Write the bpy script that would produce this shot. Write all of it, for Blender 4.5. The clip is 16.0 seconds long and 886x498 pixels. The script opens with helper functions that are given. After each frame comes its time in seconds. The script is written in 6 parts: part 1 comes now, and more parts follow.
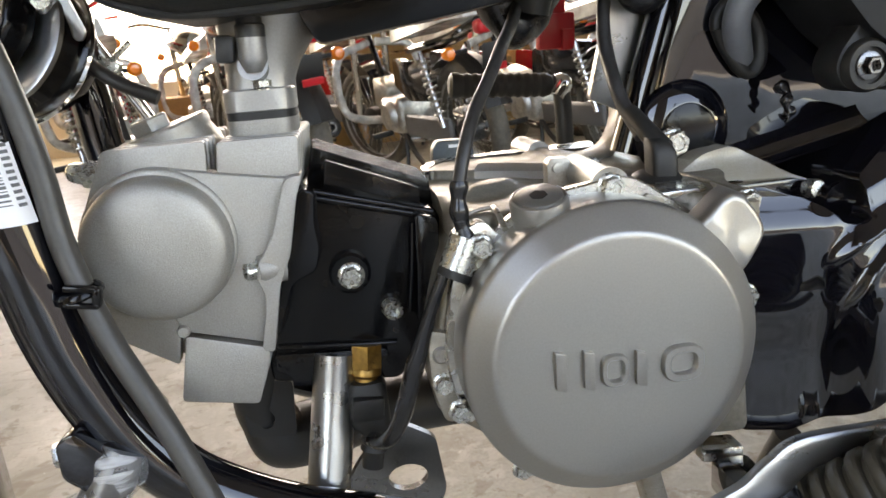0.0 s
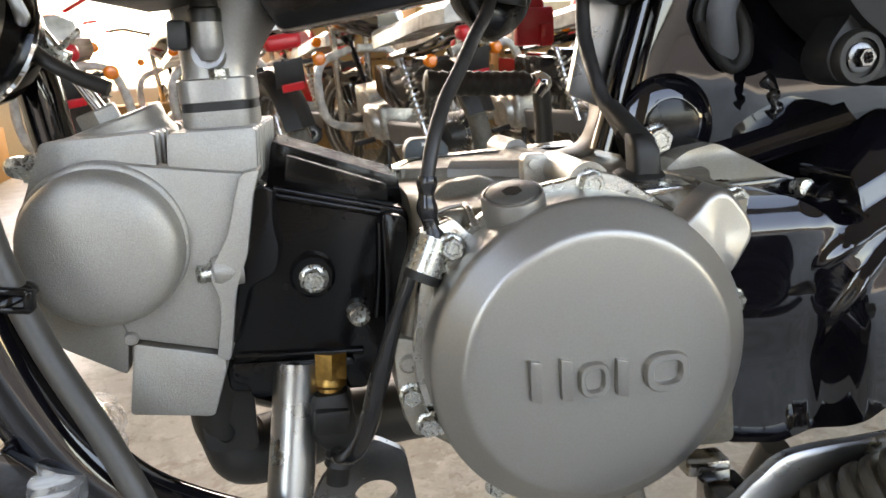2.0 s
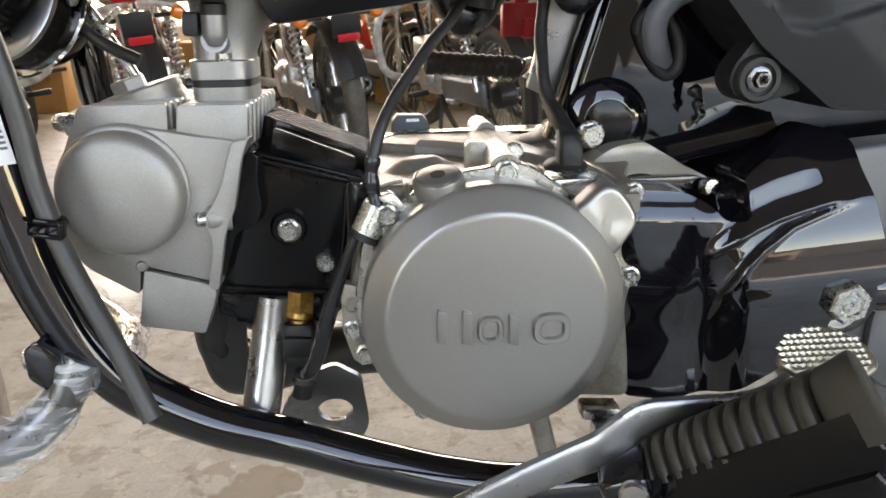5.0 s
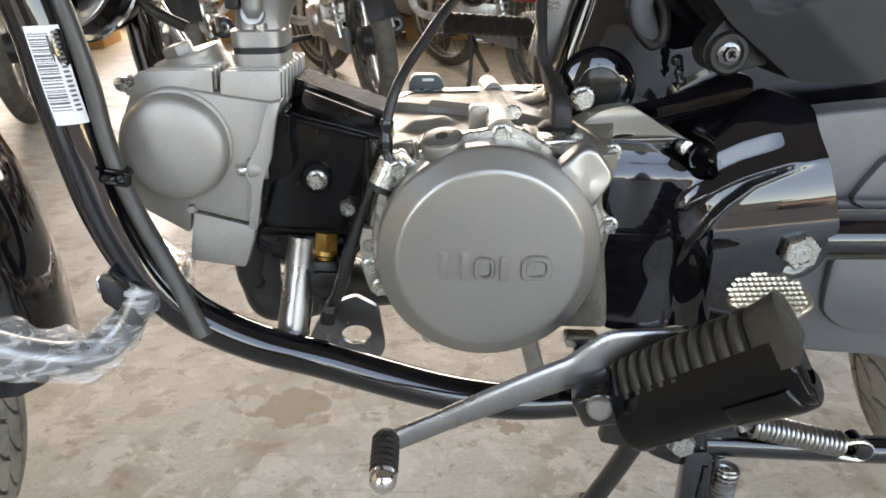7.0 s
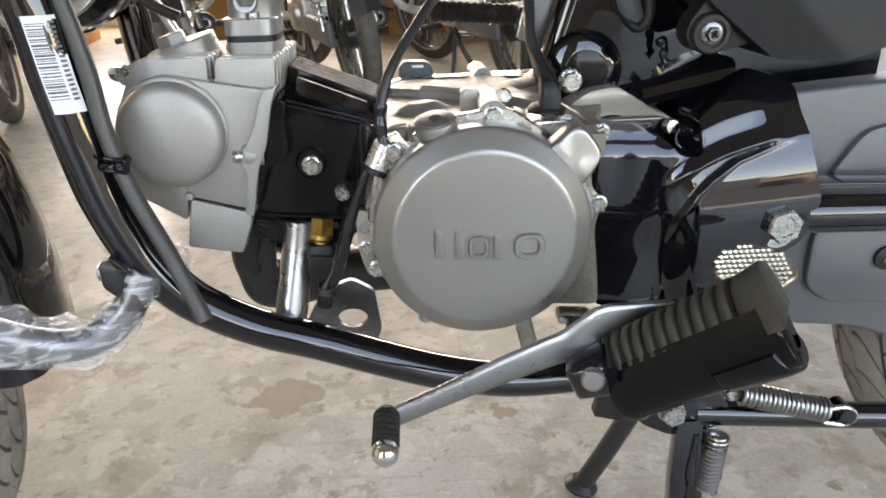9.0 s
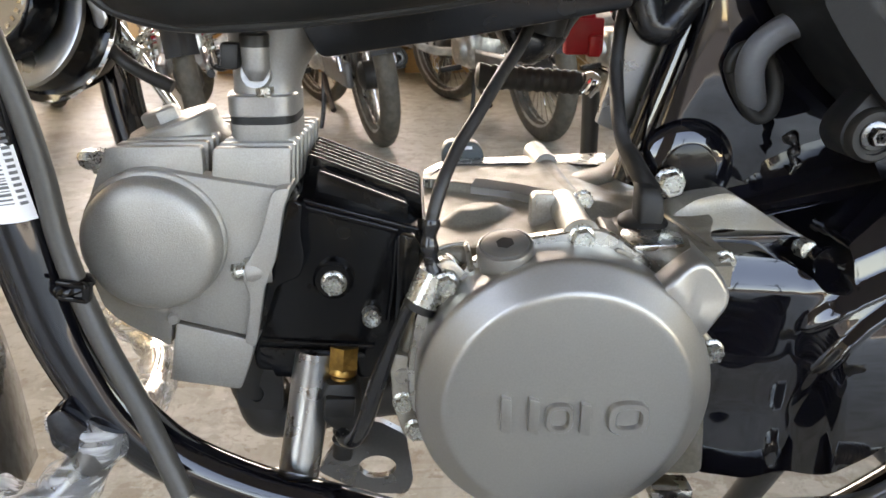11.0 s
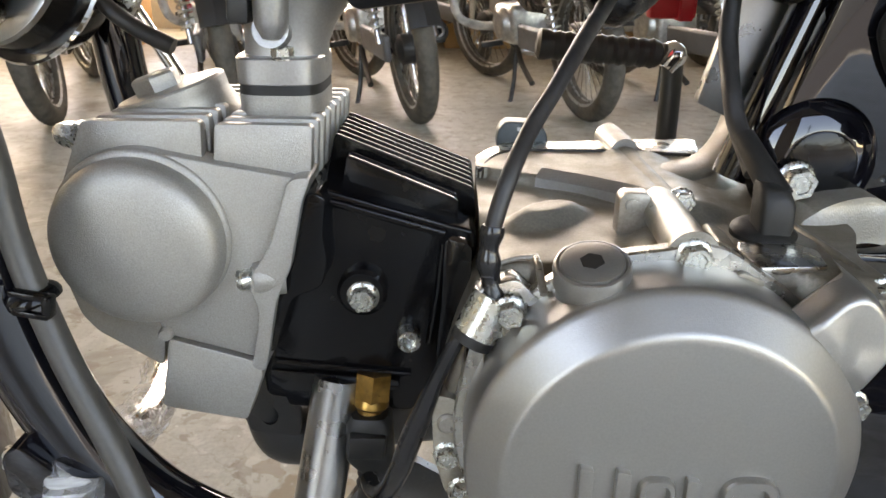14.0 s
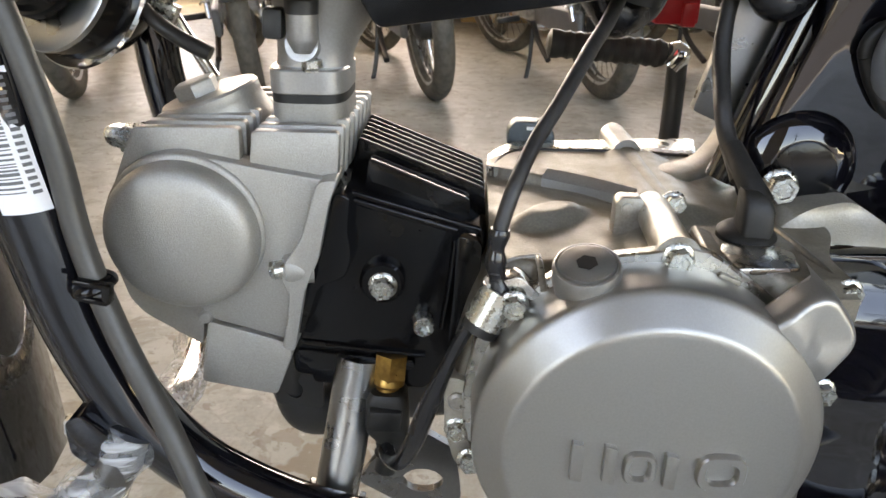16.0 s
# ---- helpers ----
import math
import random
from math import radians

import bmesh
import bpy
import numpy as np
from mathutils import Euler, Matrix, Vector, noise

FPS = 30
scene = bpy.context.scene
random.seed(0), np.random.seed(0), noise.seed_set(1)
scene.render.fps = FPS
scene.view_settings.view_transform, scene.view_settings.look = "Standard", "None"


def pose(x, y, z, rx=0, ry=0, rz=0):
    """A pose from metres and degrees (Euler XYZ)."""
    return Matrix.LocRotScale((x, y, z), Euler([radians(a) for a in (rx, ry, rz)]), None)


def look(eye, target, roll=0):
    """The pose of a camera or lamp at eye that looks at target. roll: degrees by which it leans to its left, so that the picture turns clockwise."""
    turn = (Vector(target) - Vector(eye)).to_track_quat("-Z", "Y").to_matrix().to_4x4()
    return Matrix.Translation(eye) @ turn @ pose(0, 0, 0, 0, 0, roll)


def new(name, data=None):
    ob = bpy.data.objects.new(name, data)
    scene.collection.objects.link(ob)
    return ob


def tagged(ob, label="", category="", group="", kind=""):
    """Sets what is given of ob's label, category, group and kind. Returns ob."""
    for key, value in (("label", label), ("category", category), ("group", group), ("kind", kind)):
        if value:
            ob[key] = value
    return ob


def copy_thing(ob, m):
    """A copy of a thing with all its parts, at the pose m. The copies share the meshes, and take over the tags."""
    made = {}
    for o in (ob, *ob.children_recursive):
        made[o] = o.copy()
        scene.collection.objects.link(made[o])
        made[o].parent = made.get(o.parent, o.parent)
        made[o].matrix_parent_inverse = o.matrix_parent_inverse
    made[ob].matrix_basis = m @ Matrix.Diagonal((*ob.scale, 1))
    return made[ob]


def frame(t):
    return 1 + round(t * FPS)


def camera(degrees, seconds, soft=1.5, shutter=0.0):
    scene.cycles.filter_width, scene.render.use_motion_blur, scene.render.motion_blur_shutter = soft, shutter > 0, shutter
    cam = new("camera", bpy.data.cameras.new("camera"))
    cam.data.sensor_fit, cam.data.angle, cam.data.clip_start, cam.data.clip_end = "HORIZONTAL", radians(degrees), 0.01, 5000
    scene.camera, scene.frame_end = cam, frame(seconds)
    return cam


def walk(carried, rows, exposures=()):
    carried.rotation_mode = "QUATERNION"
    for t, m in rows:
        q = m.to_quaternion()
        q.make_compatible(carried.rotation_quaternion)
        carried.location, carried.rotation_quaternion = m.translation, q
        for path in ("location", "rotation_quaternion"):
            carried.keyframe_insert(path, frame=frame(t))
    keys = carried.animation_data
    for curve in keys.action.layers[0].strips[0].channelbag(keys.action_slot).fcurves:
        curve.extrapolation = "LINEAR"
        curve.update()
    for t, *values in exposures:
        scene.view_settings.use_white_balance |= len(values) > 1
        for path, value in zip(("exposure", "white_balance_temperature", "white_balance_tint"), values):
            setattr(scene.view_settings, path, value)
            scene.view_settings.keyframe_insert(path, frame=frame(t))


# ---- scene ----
cam = camera(63.3, 16.0)
METRES, EYE, TILT, LEAN, TURN = 0.54, 0.563, -15.1, 4.4, -9.0
ROWS = [
    (0.0, 0.0, 0.0, 0.0, 0.0, 0.0, -0.0),
    (0.5, 0.0081, 0.0303, -0.0025, -0.54, 0.56, -0.48),
    (1.0, 0.0108, 0.0427, -0.0047, -0.55, 0.36, -0.27),
    (1.5, 0.0115, 0.0478, -0.0077, -1.19, 0.46, -0.21),
    (2.0, 0.0122, 0.0406, -0.0061, -1.32, 0.68, -0.12),
    (2.5, 0.0144, 0.0285, -0.005, -0.77, 1.02, 0.6),
    (3.0, 0.021, 0.008, -0.0062, -0.35, 0.66, 0.12),
    (3.5, 0.04, -0.0446, 0.012, 0.85, -0.28, -0.36),
    (4.0, 0.0564, -0.0673, 0.0125, 0.37, -0.65, -0.73),
    (4.5, 0.093, -0.0735, 0.0081, 1.76, -1.84, -3.04),
    (7.0, 0.1493, -0.2015, 0.0323, 5.58, -8.24, -5.48),
    (7.5, 0.1436, -0.2447, 0.022, 5.74, -9.59, -4.94),
    (8.0, 0.1434, -0.2869, 0.0153, 5.29, -10.17, -4.88),
    (8.5, 0.1381, -0.2763, 0.0114, 4.8, -9.88, -4.8),
    (9.0, 0.1423, -0.2234, 0.0185, 4.31, -8.58, -4.44),
    (9.5, 0.1288, -0.1632, 0.0376, 4.35, -6.81, -5.87),
    (10.0, 0.1035, -0.1038, 0.0606, 4.62, -5.91, -5.79),
    (12.5, 0.0479, 0.0745, 0.1137, 6.53, -6.39, -7.22),
    (13.0, 0.0405, 0.1018, 0.1074, 7.8, -7.17, -7.02),
    (13.5, 0.0363, 0.1254, 0.0949, 7.87, -7.97, -7.36),
    (14.0, 0.0366, 0.1291, 0.0957, 7.95, -8.07, -7.36),
    (14.5, 0.0359, 0.1382, 0.0899, 7.9, -8.19, -7.5),
    (15.0, 0.0396, 0.1318, 0.092, 7.95, -8.08, -7.42),
    (15.5, 0.0395, 0.1185, 0.0993, 7.79, -7.09, -7.87),
    (16.0, 0.0415, 0.0759, 0.1215, 9.15, -10.34, -7.93),
]
WALK = [(t, pose(0, 0, EYE, TILT, LEAN, TURN) @ pose(METRES * x, METRES * y, METRES * z, 90 + pitch, roll, yaw)) for t, x, y, z, yaw, pitch, roll in ROWS]
cam.data.dof.use_dof, cam.data.dof.focus_distance, cam.data.dof.aperture_fstop = True, 0.19, 70.0
walk(cam, WALK, [(0.0, 3.56, 10600, 20), (4.0, 3.50, 10600, 20), (8.0, 3.65, 10300, 19), (10.0, 3.66, 10300, 20), (13.0, 3.67, 10500, 20), (16.0, 3.66, 10500, 20)])

# ---- light: open shop front behind the camera, a bright doorway at the back left, an added fill lamp ----
world = bpy.data.worlds.new("sky")
scene.world = world
world.use_nodes = True
wn, wl = world.node_tree.nodes, world.node_tree.links
sky = wn.new("ShaderNodeTexSky")
sky.sky_type, sky.sun_disc = "NISHITA", False
sky.sun_elevation, sky.sun_rotation = radians(55), radians(260)
sky.dust_density, sky.ozone_density = 0.2, 3.0
wl.new(sky.outputs[0], wn["Background"].inputs[0])
wn["Background"].inputs[1].default_value = 0.15
sun = new("sun", bpy.data.lights.new("sun", "SUN"))
sun.data.energy, sun.data.angle, sun.data.color = 2.4, radians(0.5), (1.0, 0.94, 0.86)
sun.matrix_basis = look((-6.5, -1.2, 9.4), (0, 0, 0))
# Added area lamp stands in for sky light through the back opening.
window_fill = new("window_fill", bpy.data.lights.new("window_fill", "AREA"))
window_fill.data.shape, window_fill.data.size, window_fill.data.size_y = "RECTANGLE", 7.0, 1.8
window_fill.data.energy, window_fill.data.color = 33, (1.0, 0.97, 0.92)
window_fill.matrix_basis = look((-1.3, 6.35, 1.95), (-1.3, 0, 0.9))

# ---- materials ----
MATS = {}


def material(name, base, rough=0.5, metal=0.0, grain=0.0, grain_size=400.0, bump=0.0, bump_size=600.0, stain=0.0, stain_size=30.0,
             stain_colour=None, coat=0.0, rough_var=0.0, spec=0.5, random_tint=0.0):
    """A painted, cast, moulded or polished surface: grain and stains in the colour, fine relief, uneven gloss."""
    m = bpy.data.materials.new(name)
    m.use_nodes = True
    n, l = m.node_tree.nodes, m.node_tree.links
    b = n["Principled BSDF"]
    b.inputs["Roughness"].default_value, b.inputs["Metallic"].default_value = rough, metal
    b.inputs["Specular IOR Level"].default_value = spec
    b.inputs["Coat Weight"].default_value, b.inputs["Coat Roughness"].default_value = coat, 0.04
    b.inputs["Coat IOR"].default_value = 1.6
    where = n.new("ShaderNodeTexCoord").outputs["Object"]

    def noise_at(size, detail=4.0):
        t = n.new("ShaderNodeTexNoise")
        t.inputs["Scale"].default_value, t.inputs["Detail"].default_value = size, detail
        l.new(where, t.inputs["Vector"])
        return t.outputs["Fac"]

    def ramp(fac, a, b0, lo, hi):
        r = n.new("ShaderNodeMapRange")
        r.inputs["From Min"].default_value, r.inputs["From Max"].default_value = a, b0
        r.inputs["To Min"].default_value, r.inputs["To Max"].default_value = lo, hi
        l.new(fac, r.inputs["Value"])
        return r.outputs["Result"]

    def mix(fac, a, c):
        x = n.new("ShaderNodeMix")
        x.data_type = "RGBA"
        for socket, value in ((x.inputs[0], fac), (x.inputs[6], a), (x.inputs[7], c)):
            if hasattr(value, "is_linked"):
                l.new(value, socket)
            else:
                socket.default_value = value
        return x.outputs[2]

    col = (*base, 1)
    if grain:
        col = mix(ramp(noise_at(grain_size), 0.3, 0.7, 0, 1), tuple(v * (1 - grain) for v in base) + (1,), tuple(min(1, v * (1 + grain)) for v in base) + (1,))
    if stain:
        dark = (*stain_colour, 1) if stain_colour else tuple(v * 0.55 for v in base) + (1,)
        col = mix(ramp(noise_at(stain_size, 6.0), 0.45, 0.75, 0, stain), col, dark)
    if random_tint:
        info = n.new("ShaderNodeObjectInfo")
        hsv = n.new("ShaderNodeHueSaturation")
        l.new(ramp(info.outputs["Random"], 0, 1, 1 - random_tint, 1 + random_tint), hsv.inputs["Value"])
        if hasattr(col, "is_linked"):
            l.new(col, hsv.inputs["Color"])
        else:
            hsv.inputs["Color"].default_value = col
        col = hsv.outputs[0]
    if hasattr(col, "is_linked"):
        l.new(col, b.inputs["Base Color"])
    else:
        b.inputs["Base Color"].default_value = col
    if rough_var:
        l.new(ramp(noise_at(stain_size * 2.3, 5.0), 0.3, 0.7, max(0.02, rough - rough_var), rough + rough_var), b.inputs["Roughness"])
    if bump:
        k = n.new("ShaderNodeBump")
        k.inputs["Strength"].default_value, k.inputs["Distance"].default_value = bump, 0.0006
        l.new(noise_at(bump_size, 3.0), k.inputs["Height"])
        l.new(k.outputs[0], b.inputs["Normal"])
    MATS[name] = m
    return m


ALU_COVER = material("silver_cover_paint", (0.312, 0.297, 0.274), 0.34, 0.74, 0.04, 1100, 0.10, 2000, 0.15, 25, (0.36, 0.33, 0.285), rough_var=0.05)
ALU_HEAD = material("silver_head_paint", (0.355, 0.338, 0.308), 0.42, 0.60, 0.12, 1500, 0.42, 1700, 0.35, 45, (0.30, 0.268, 0.222), rough_var=0.06)
ALU_CAST = material("bare_cast_aluminium", (0.36, 0.335, 0.295), 0.36, 0.70, 0.14, 900, 0.22, 1100, 0.9, 45, (0.22, 0.185, 0.14), rough_var=0.12)
ALU_DUSTY = material("dusty_cast_aluminium", (0.31, 0.28, 0.235), 0.42, 0.45, 0.12, 900, 0.30, 1200, 0.8, 40, (0.30, 0.25, 0.18), rough_var=0.1)
ALU_SKIN = material("dusty_bare_casting", (0.235, 0.207, 0.165), 0.46, 0.40, 0.14, 900, 0.30, 1100, 0.9, 45, (0.15, 0.12, 0.082), rough_var=0.10)
ALU_STAINED = material("stained_cast_aluminium", (0.27, 0.245, 0.205), 0.4, 0.7, 0.15, 500, 0.3, 600, 0.8, 60, (0.12, 0.095, 0.065), rough_var=0.12)
ALU_INLET = material("matt_cast_aluminium", (0.36, 0.352, 0.335), 0.40, 0.75, 0.06, 900, 0.2, 1100, 0.2, 60, (0.36, 0.33, 0.29), rough_var=0.08)
ALU_POLISH = material("bright_machined_aluminium", (0.56, 0.545, 0.51), 0.27, 1.0, 0.08, 700, 0.15, 600, 0.5, 60, (0.42, 0.38, 0.31), rough_var=0.10)
BLACK_ENGINE = material("black_engine_enamel", (0.004, 0.004, 0.0045), 0.13, 0.0, 0.2, 300, 0.10, 700, 0.35, 60, (0.020, 0.017, 0.013), rough_var=0.07, spec=0.25)
AIR_BOX_PLASTIC = material("matt_black_air_box", (0.0120, 0.0120, 0.0126), 0.48, 0.0, 0.12, 700, 0.25, 2600, 0.25, 30, (0.017, 0.016, 0.0155), rough_var=0.06, spec=0.35)
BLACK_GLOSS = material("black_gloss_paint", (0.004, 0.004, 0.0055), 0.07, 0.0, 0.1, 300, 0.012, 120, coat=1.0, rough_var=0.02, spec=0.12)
BLACK_PLASTIC = material("black_moulded_plastic", (0.016, 0.016, 0.0162), 0.42, 0.0, 0.12, 700, 0.25, 2600, 0.25, 30, (0.02, 0.019, 0.018), rough_var=0.06, spec=0.5)
GREY_PLASTIC = material("dark_grey_chain_case", (0.120, 0.120, 0.122), 0.40, 0.25, 0.06, 900, 0.12, 2200, 0.2, 20, (0.06, 0.058, 0.055), rough_var=0.05)
RUBBER = material("black_rubber", (0.013, 0.0125, 0.012), 0.5, 0.0, 0.15, 500, 0.2, 900, 0.4, 80, (0.035, 0.032, 0.027), rough_var=0.08, spec=0.4)
PEG_RUBBER = material("brownish_black_rubber", (0.042, 0.037, 0.028), 0.42, 0.0, 0.15, 500, 0.2, 900, 0.4, 80, (0.055, 0.048, 0.037), rough_var=0.08, spec=0.5)
TAPE = material("shiny_black_tape", (0.012, 0.012, 0.013), 0.24, 0.0, 0.1, 300, 0.5, 160, rough_var=0.1)
SLEEVE = material("grey_black_cable_sleeve", (0.024, 0.022, 0.021), 0.48, 0.0, 0.1, 500, 0.25, 400, 0.3, 60, rough_var=0.08)
HOSE_DARK = material("dark_grey_vinyl_hose", (0.055, 0.051, 0.045), 0.42, 0.0, 0.08, 500, 0.12, 600, 0.2, 50, rough_var=0.06)
HOSE_GREY = material("grey_vinyl_hose", (0.13, 0.135, 0.145), 0.4, 0.0, 0.05, 500, 0.1, 600, 0.1, 60)
ZINC = material("zinc_plated_steel", (0.54, 0.54, 0.50), 0.28, 0.95, 0.08, 900, 0.12, 700, 0.3, 220, (0.36, 0.33, 0.23), rough_var=0.08)
CHROME = material("chromed_steel", (0.72, 0.72, 0.71), 0.07, 1.0, 0.02, 500, 0.02, 200, 0.2, 140, (0.42, 0.40, 0.36), rough_var=0.05)
LEVER_STEEL = material("satin_plated_lever", (0.36, 0.36, 0.355), 0.30, 1.0, 0.03, 700, 0.02, 500, 0.12, 25, (0.29, 0.275, 0.25), rough_var=0.05)
DARK_STEEL = material("dark_steel", (0.20, 0.20, 0.20), 0.3, 1.0, 0.05, 700, 0.06, 600, 0.15, 40, rough_var=0.05)
BRASS = material("brass", (0.40, 0.22, 0.065), 0.36, 1.0, 0.15, 500, 0.2, 500, 0.8, 150, (0.12, 0.06, 0.025), rough_var=0.1)
WHITE_LABEL = material("white_paper_label", (0.78, 0.78, 0.78), 0.5, 0.0, 0.02, 400)
PRINT = material("black_print", (0.13, 0.13, 0.135), 0.6, grain=0.1)
RED_PLASTIC = material("red_plastic", (0.55, 0.012, 0.02), 0.35, 0.0, 0.06, 200, 0.05, 500, rough_var=0.06)
GREEN_CAP = material("grey_green_plastic_cap", (0.06, 0.075, 0.08), 0.4, 0.0, 0.1, 400, 0.2, 900)
PAD_ZINC = material("yellow_passivated_zinc", (0.50, 0.455, 0.36), 0.34, 0.95, 0.1, 900, 0.12, 700, 0.4, 220, (0.34, 0.29, 0.18), rough_var=0.08)
GASKET_SOCKET_BLACK = material("black_gasket_and_socket_shade", (0.008, 0.008, 0.008), 0.5, grain=0.2, bump=0.1)
TYRE = material("dusty_tyre_rubber", (0.15, 0.135, 0.112), 0.75, 0.0, 0.2, 120, 0.3, 300, 0.8, 15, (0.26, 0.225, 0.175), rough_var=0.08)
TYRE_FAR = material("parked_tyre_rubber", (0.065, 0.058, 0.048), 0.75, 0.0, 0.3, 60, 0.4, 120, 0.8, 12, (0.15, 0.125, 0.095), rough_var=0.08)
TYRE_GROOVE = material("tyre_groove_rubber", (0.035, 0.032, 0.028), 0.7, 0.0, 0.2, 120, 0.3, 300, 0.3, 15)
ORANGE_LENS = material("orange_lens", (0.75, 0.16, 0.01), 0.2, grain=0.05, coat=0.4)
CARD = material("brown_cardboard", (0.42, 0.235, 0.09), 0.75, 0.0, 0.08, 60, 0.1, 200, 0.3, 5, random_tint=0.2)
WALL_PAINT = material("cream_wall_paint", (0.70, 0.64, 0.52), 0.7, 0.0, 0.04, 40, 0.2, 90, 0.3, 1.5, (0.48, 0.43, 0.34))
# Roof colour is set dark so that gloss facing upwards reflects little.
DARKENED_CEILING = material("darkened_roof", (0.22, 0.215, 0.205), 0.6, 0.0, 0.1, 30, 0.2, 80, 0.3, 1.0)


def concrete():
    """Worn grey-beige screed: broad blotches, scuffs, fine pits and oil spots."""
    m = material("worn_concrete", (0.385, 0.384, 0.340), 0.5, 0.0, 0.12, 160, 0.0)
    n, l = m.node_tree.nodes, m.node_tree.links
    b = n["Principled BSDF"]
    where = n.new("ShaderNodeTexCoord").outputs["Object"]
    col = b.inputs["Base Color"].links[0].from_socket

    def layer(col, size, detail, lo, hi, colour, top, distort=0.0):
        t = n.new("ShaderNodeTexNoise")
        t.inputs["Scale"].default_value, t.inputs["Detail"].default_value, t.inputs["Distortion"].default_value = size, detail, distort
        t.inputs["Roughness"].default_value = 0.65
        l.new(where, t.inputs["Vector"])
        r = n.new("ShaderNodeMapRange")
        for key, v in (("From Min", lo), ("From Max", hi), ("To Min", 0), ("To Max", top)):
            r.inputs[key].default_value = v
        l.new(t.outputs["Fac"], r.inputs["Value"])
        x = n.new("ShaderNodeMix")
        x.data_type = "RGBA"
        l.new(r.outputs["Result"], x.inputs[0])
        l.new(col, x.inputs[6])
        x.inputs[7].default_value = (*colour, 1)
        return x.outputs[2], t

    col, broad = layer(col, 2.6, 7, 0.46, 0.62, (0.460, 0.463, 0.418), 0.85, 0.5)
    col, _ = layer(col, 6.0, 8, 0.48, 0.64, (0.27, 0.25, 0.20), 0.85, 0.8)
    col, scuff = layer(col, 22.0, 9, 0.57, 0.66, (0.575, 0.573, 0.52), 0.5, 0.6)
    col, _ = layer(col, 40.0, 8, 0.60, 0.68, (0.27, 0.23, 0.18), 0.55, 1.6)
    col, spots = layer(col, 75.0, 2, 0.72, 0.75, (0.16, 0.125, 0.09), 0.7)

    col, _ = layer(col, 13.0, 12, 0.535, 0.575, (0.52, 0.523, 0.475), 0.6, 0.4)
    col, _ = layer(col, 17.0, 12, 0.56, 0.60, (0.25, 0.215, 0.16), 0.6, 0.3)
    col, _ = layer(col, 34.0, 12, 0.60, 0.635, (0.21, 0.175, 0.125), 0.65, 0.3)
    col, _ = layer(col, 52.0, 3, 0.69, 0.71, (0.66, 0.655, 0.63), 0.7)

    def scratch(col, turn, along, across, lo, hi, colour, top):
        """Long thin drag marks at one heading."""
        place = n.new("ShaderNodeMapping")
        place.inputs["Rotation"].default_value = (0, 0, radians(turn))
        place.inputs["Scale"].default_value = (along, across, 1)
        l.new(where, place.inputs["Vector"])
        out, t = layer(col, 1.0, 5, lo, hi, colour, top, 0.6)
        l.new(place.outputs[0], t.inputs["Vector"])
        return out

    col = scratch(col, 57, 2.2, 60, 0.63, 0.68, (0.21, 0.18, 0.14), 0.25)
    col = scratch(col, -38, 2.6, 75, 0.63, 0.67, (0.62, 0.60, 0.56), 0.22)
    col = scratch(col, 128, 3.0, 70, 0.61, 0.65, (0.23, 0.195, 0.15), 0.28)
    col, _ = layer(col, 260.0, 3, 0.66, 0.72, (0.20, 0.165, 0.12), 0.5)

    def blot(col, x, y, rx, ry, colour, top):
        """One spill: an oval on the floor with a ragged edge."""
        warp = n.new("ShaderNodeTexNoise")
        warp.inputs["Scale"].default_value, warp.inputs["Detail"].default_value = 24, 6
        l.new(where, warp.inputs["Vector"])
        shift = n.new("ShaderNodeVectorMath")
        shift.operation = "MULTIPLY_ADD"
        l.new(warp.outputs["Color"], shift.inputs[0])
        shift.inputs[1].default_value = (0.09, 0.09, 0.0)
        l.new(where, shift.inputs[2])
        move = n.new("ShaderNodeVectorMath")
        move.operation = "SUBTRACT"
        l.new(shift.outputs[0], move.inputs[0])
        move.inputs[1].default_value = (x + 0.045, y + 0.045, 0)
        size = n.new("ShaderNodeVectorMath")
        size.operation = "DIVIDE"
        l.new(move.outputs[0], size.inputs[0])
        size.inputs[1].default_value = (rx, ry, 1)
        far = n.new("ShaderNodeVectorMath")
        far.operation = "LENGTH"
        l.new(size.outputs[0], far.inputs[0])
        r = n.new("ShaderNodeMapRange")
        for key, v in (("From Min", 1.05), ("From Max", 0.92), ("To Min", 0), ("To Max", top)):
            r.inputs[key].default_value = v
        l.new(far.outputs["Value"], r.inputs["Value"])
        x = n.new("ShaderNodeMix")
        x.data_type = "RGBA"
        l.new(r.outputs["Result"], x.inputs[0])
        l.new(col, x.inputs[6])
        x.inputs[7].default_value = (*colour, 1)
        return x.outputs[2]

    col = blot(col, -0.120, 0.755, 0.052, 0.037, (0.24, 0.185, 0.12), 0.8)
    col = blot(col, -0.175, 0.790, 0.020, 0.016, (0.28, 0.22, 0.15), 0.6)
    col = blot(col, 0.185, 0.700, 0.016, 0.011, (0.22, 0.15, 0.09), 0.7)
    col = blot(col, -0.500, 0.820, 0.05, 0.025, (0.30, 0.25, 0.18), 0.5)
    crack = n.new("ShaderNodeTexVoronoi")
    crack.feature = "DISTANCE_TO_EDGE"
    crack.inputs["Scale"].default_value = 1.7
    wob = n.new("ShaderNodeVectorMath")
    wob.operation = "MULTIPLY_ADD"
    l.new(scuff.outputs["Color"], wob.inputs[0])
    wob.inputs[1].default_value = (0.05, 0.05, 0)
    l.new(where, wob.inputs[2])
    l.new(wob.outputs[0], crack.inputs["Vector"])
    thin = n.new("ShaderNodeMapRange")
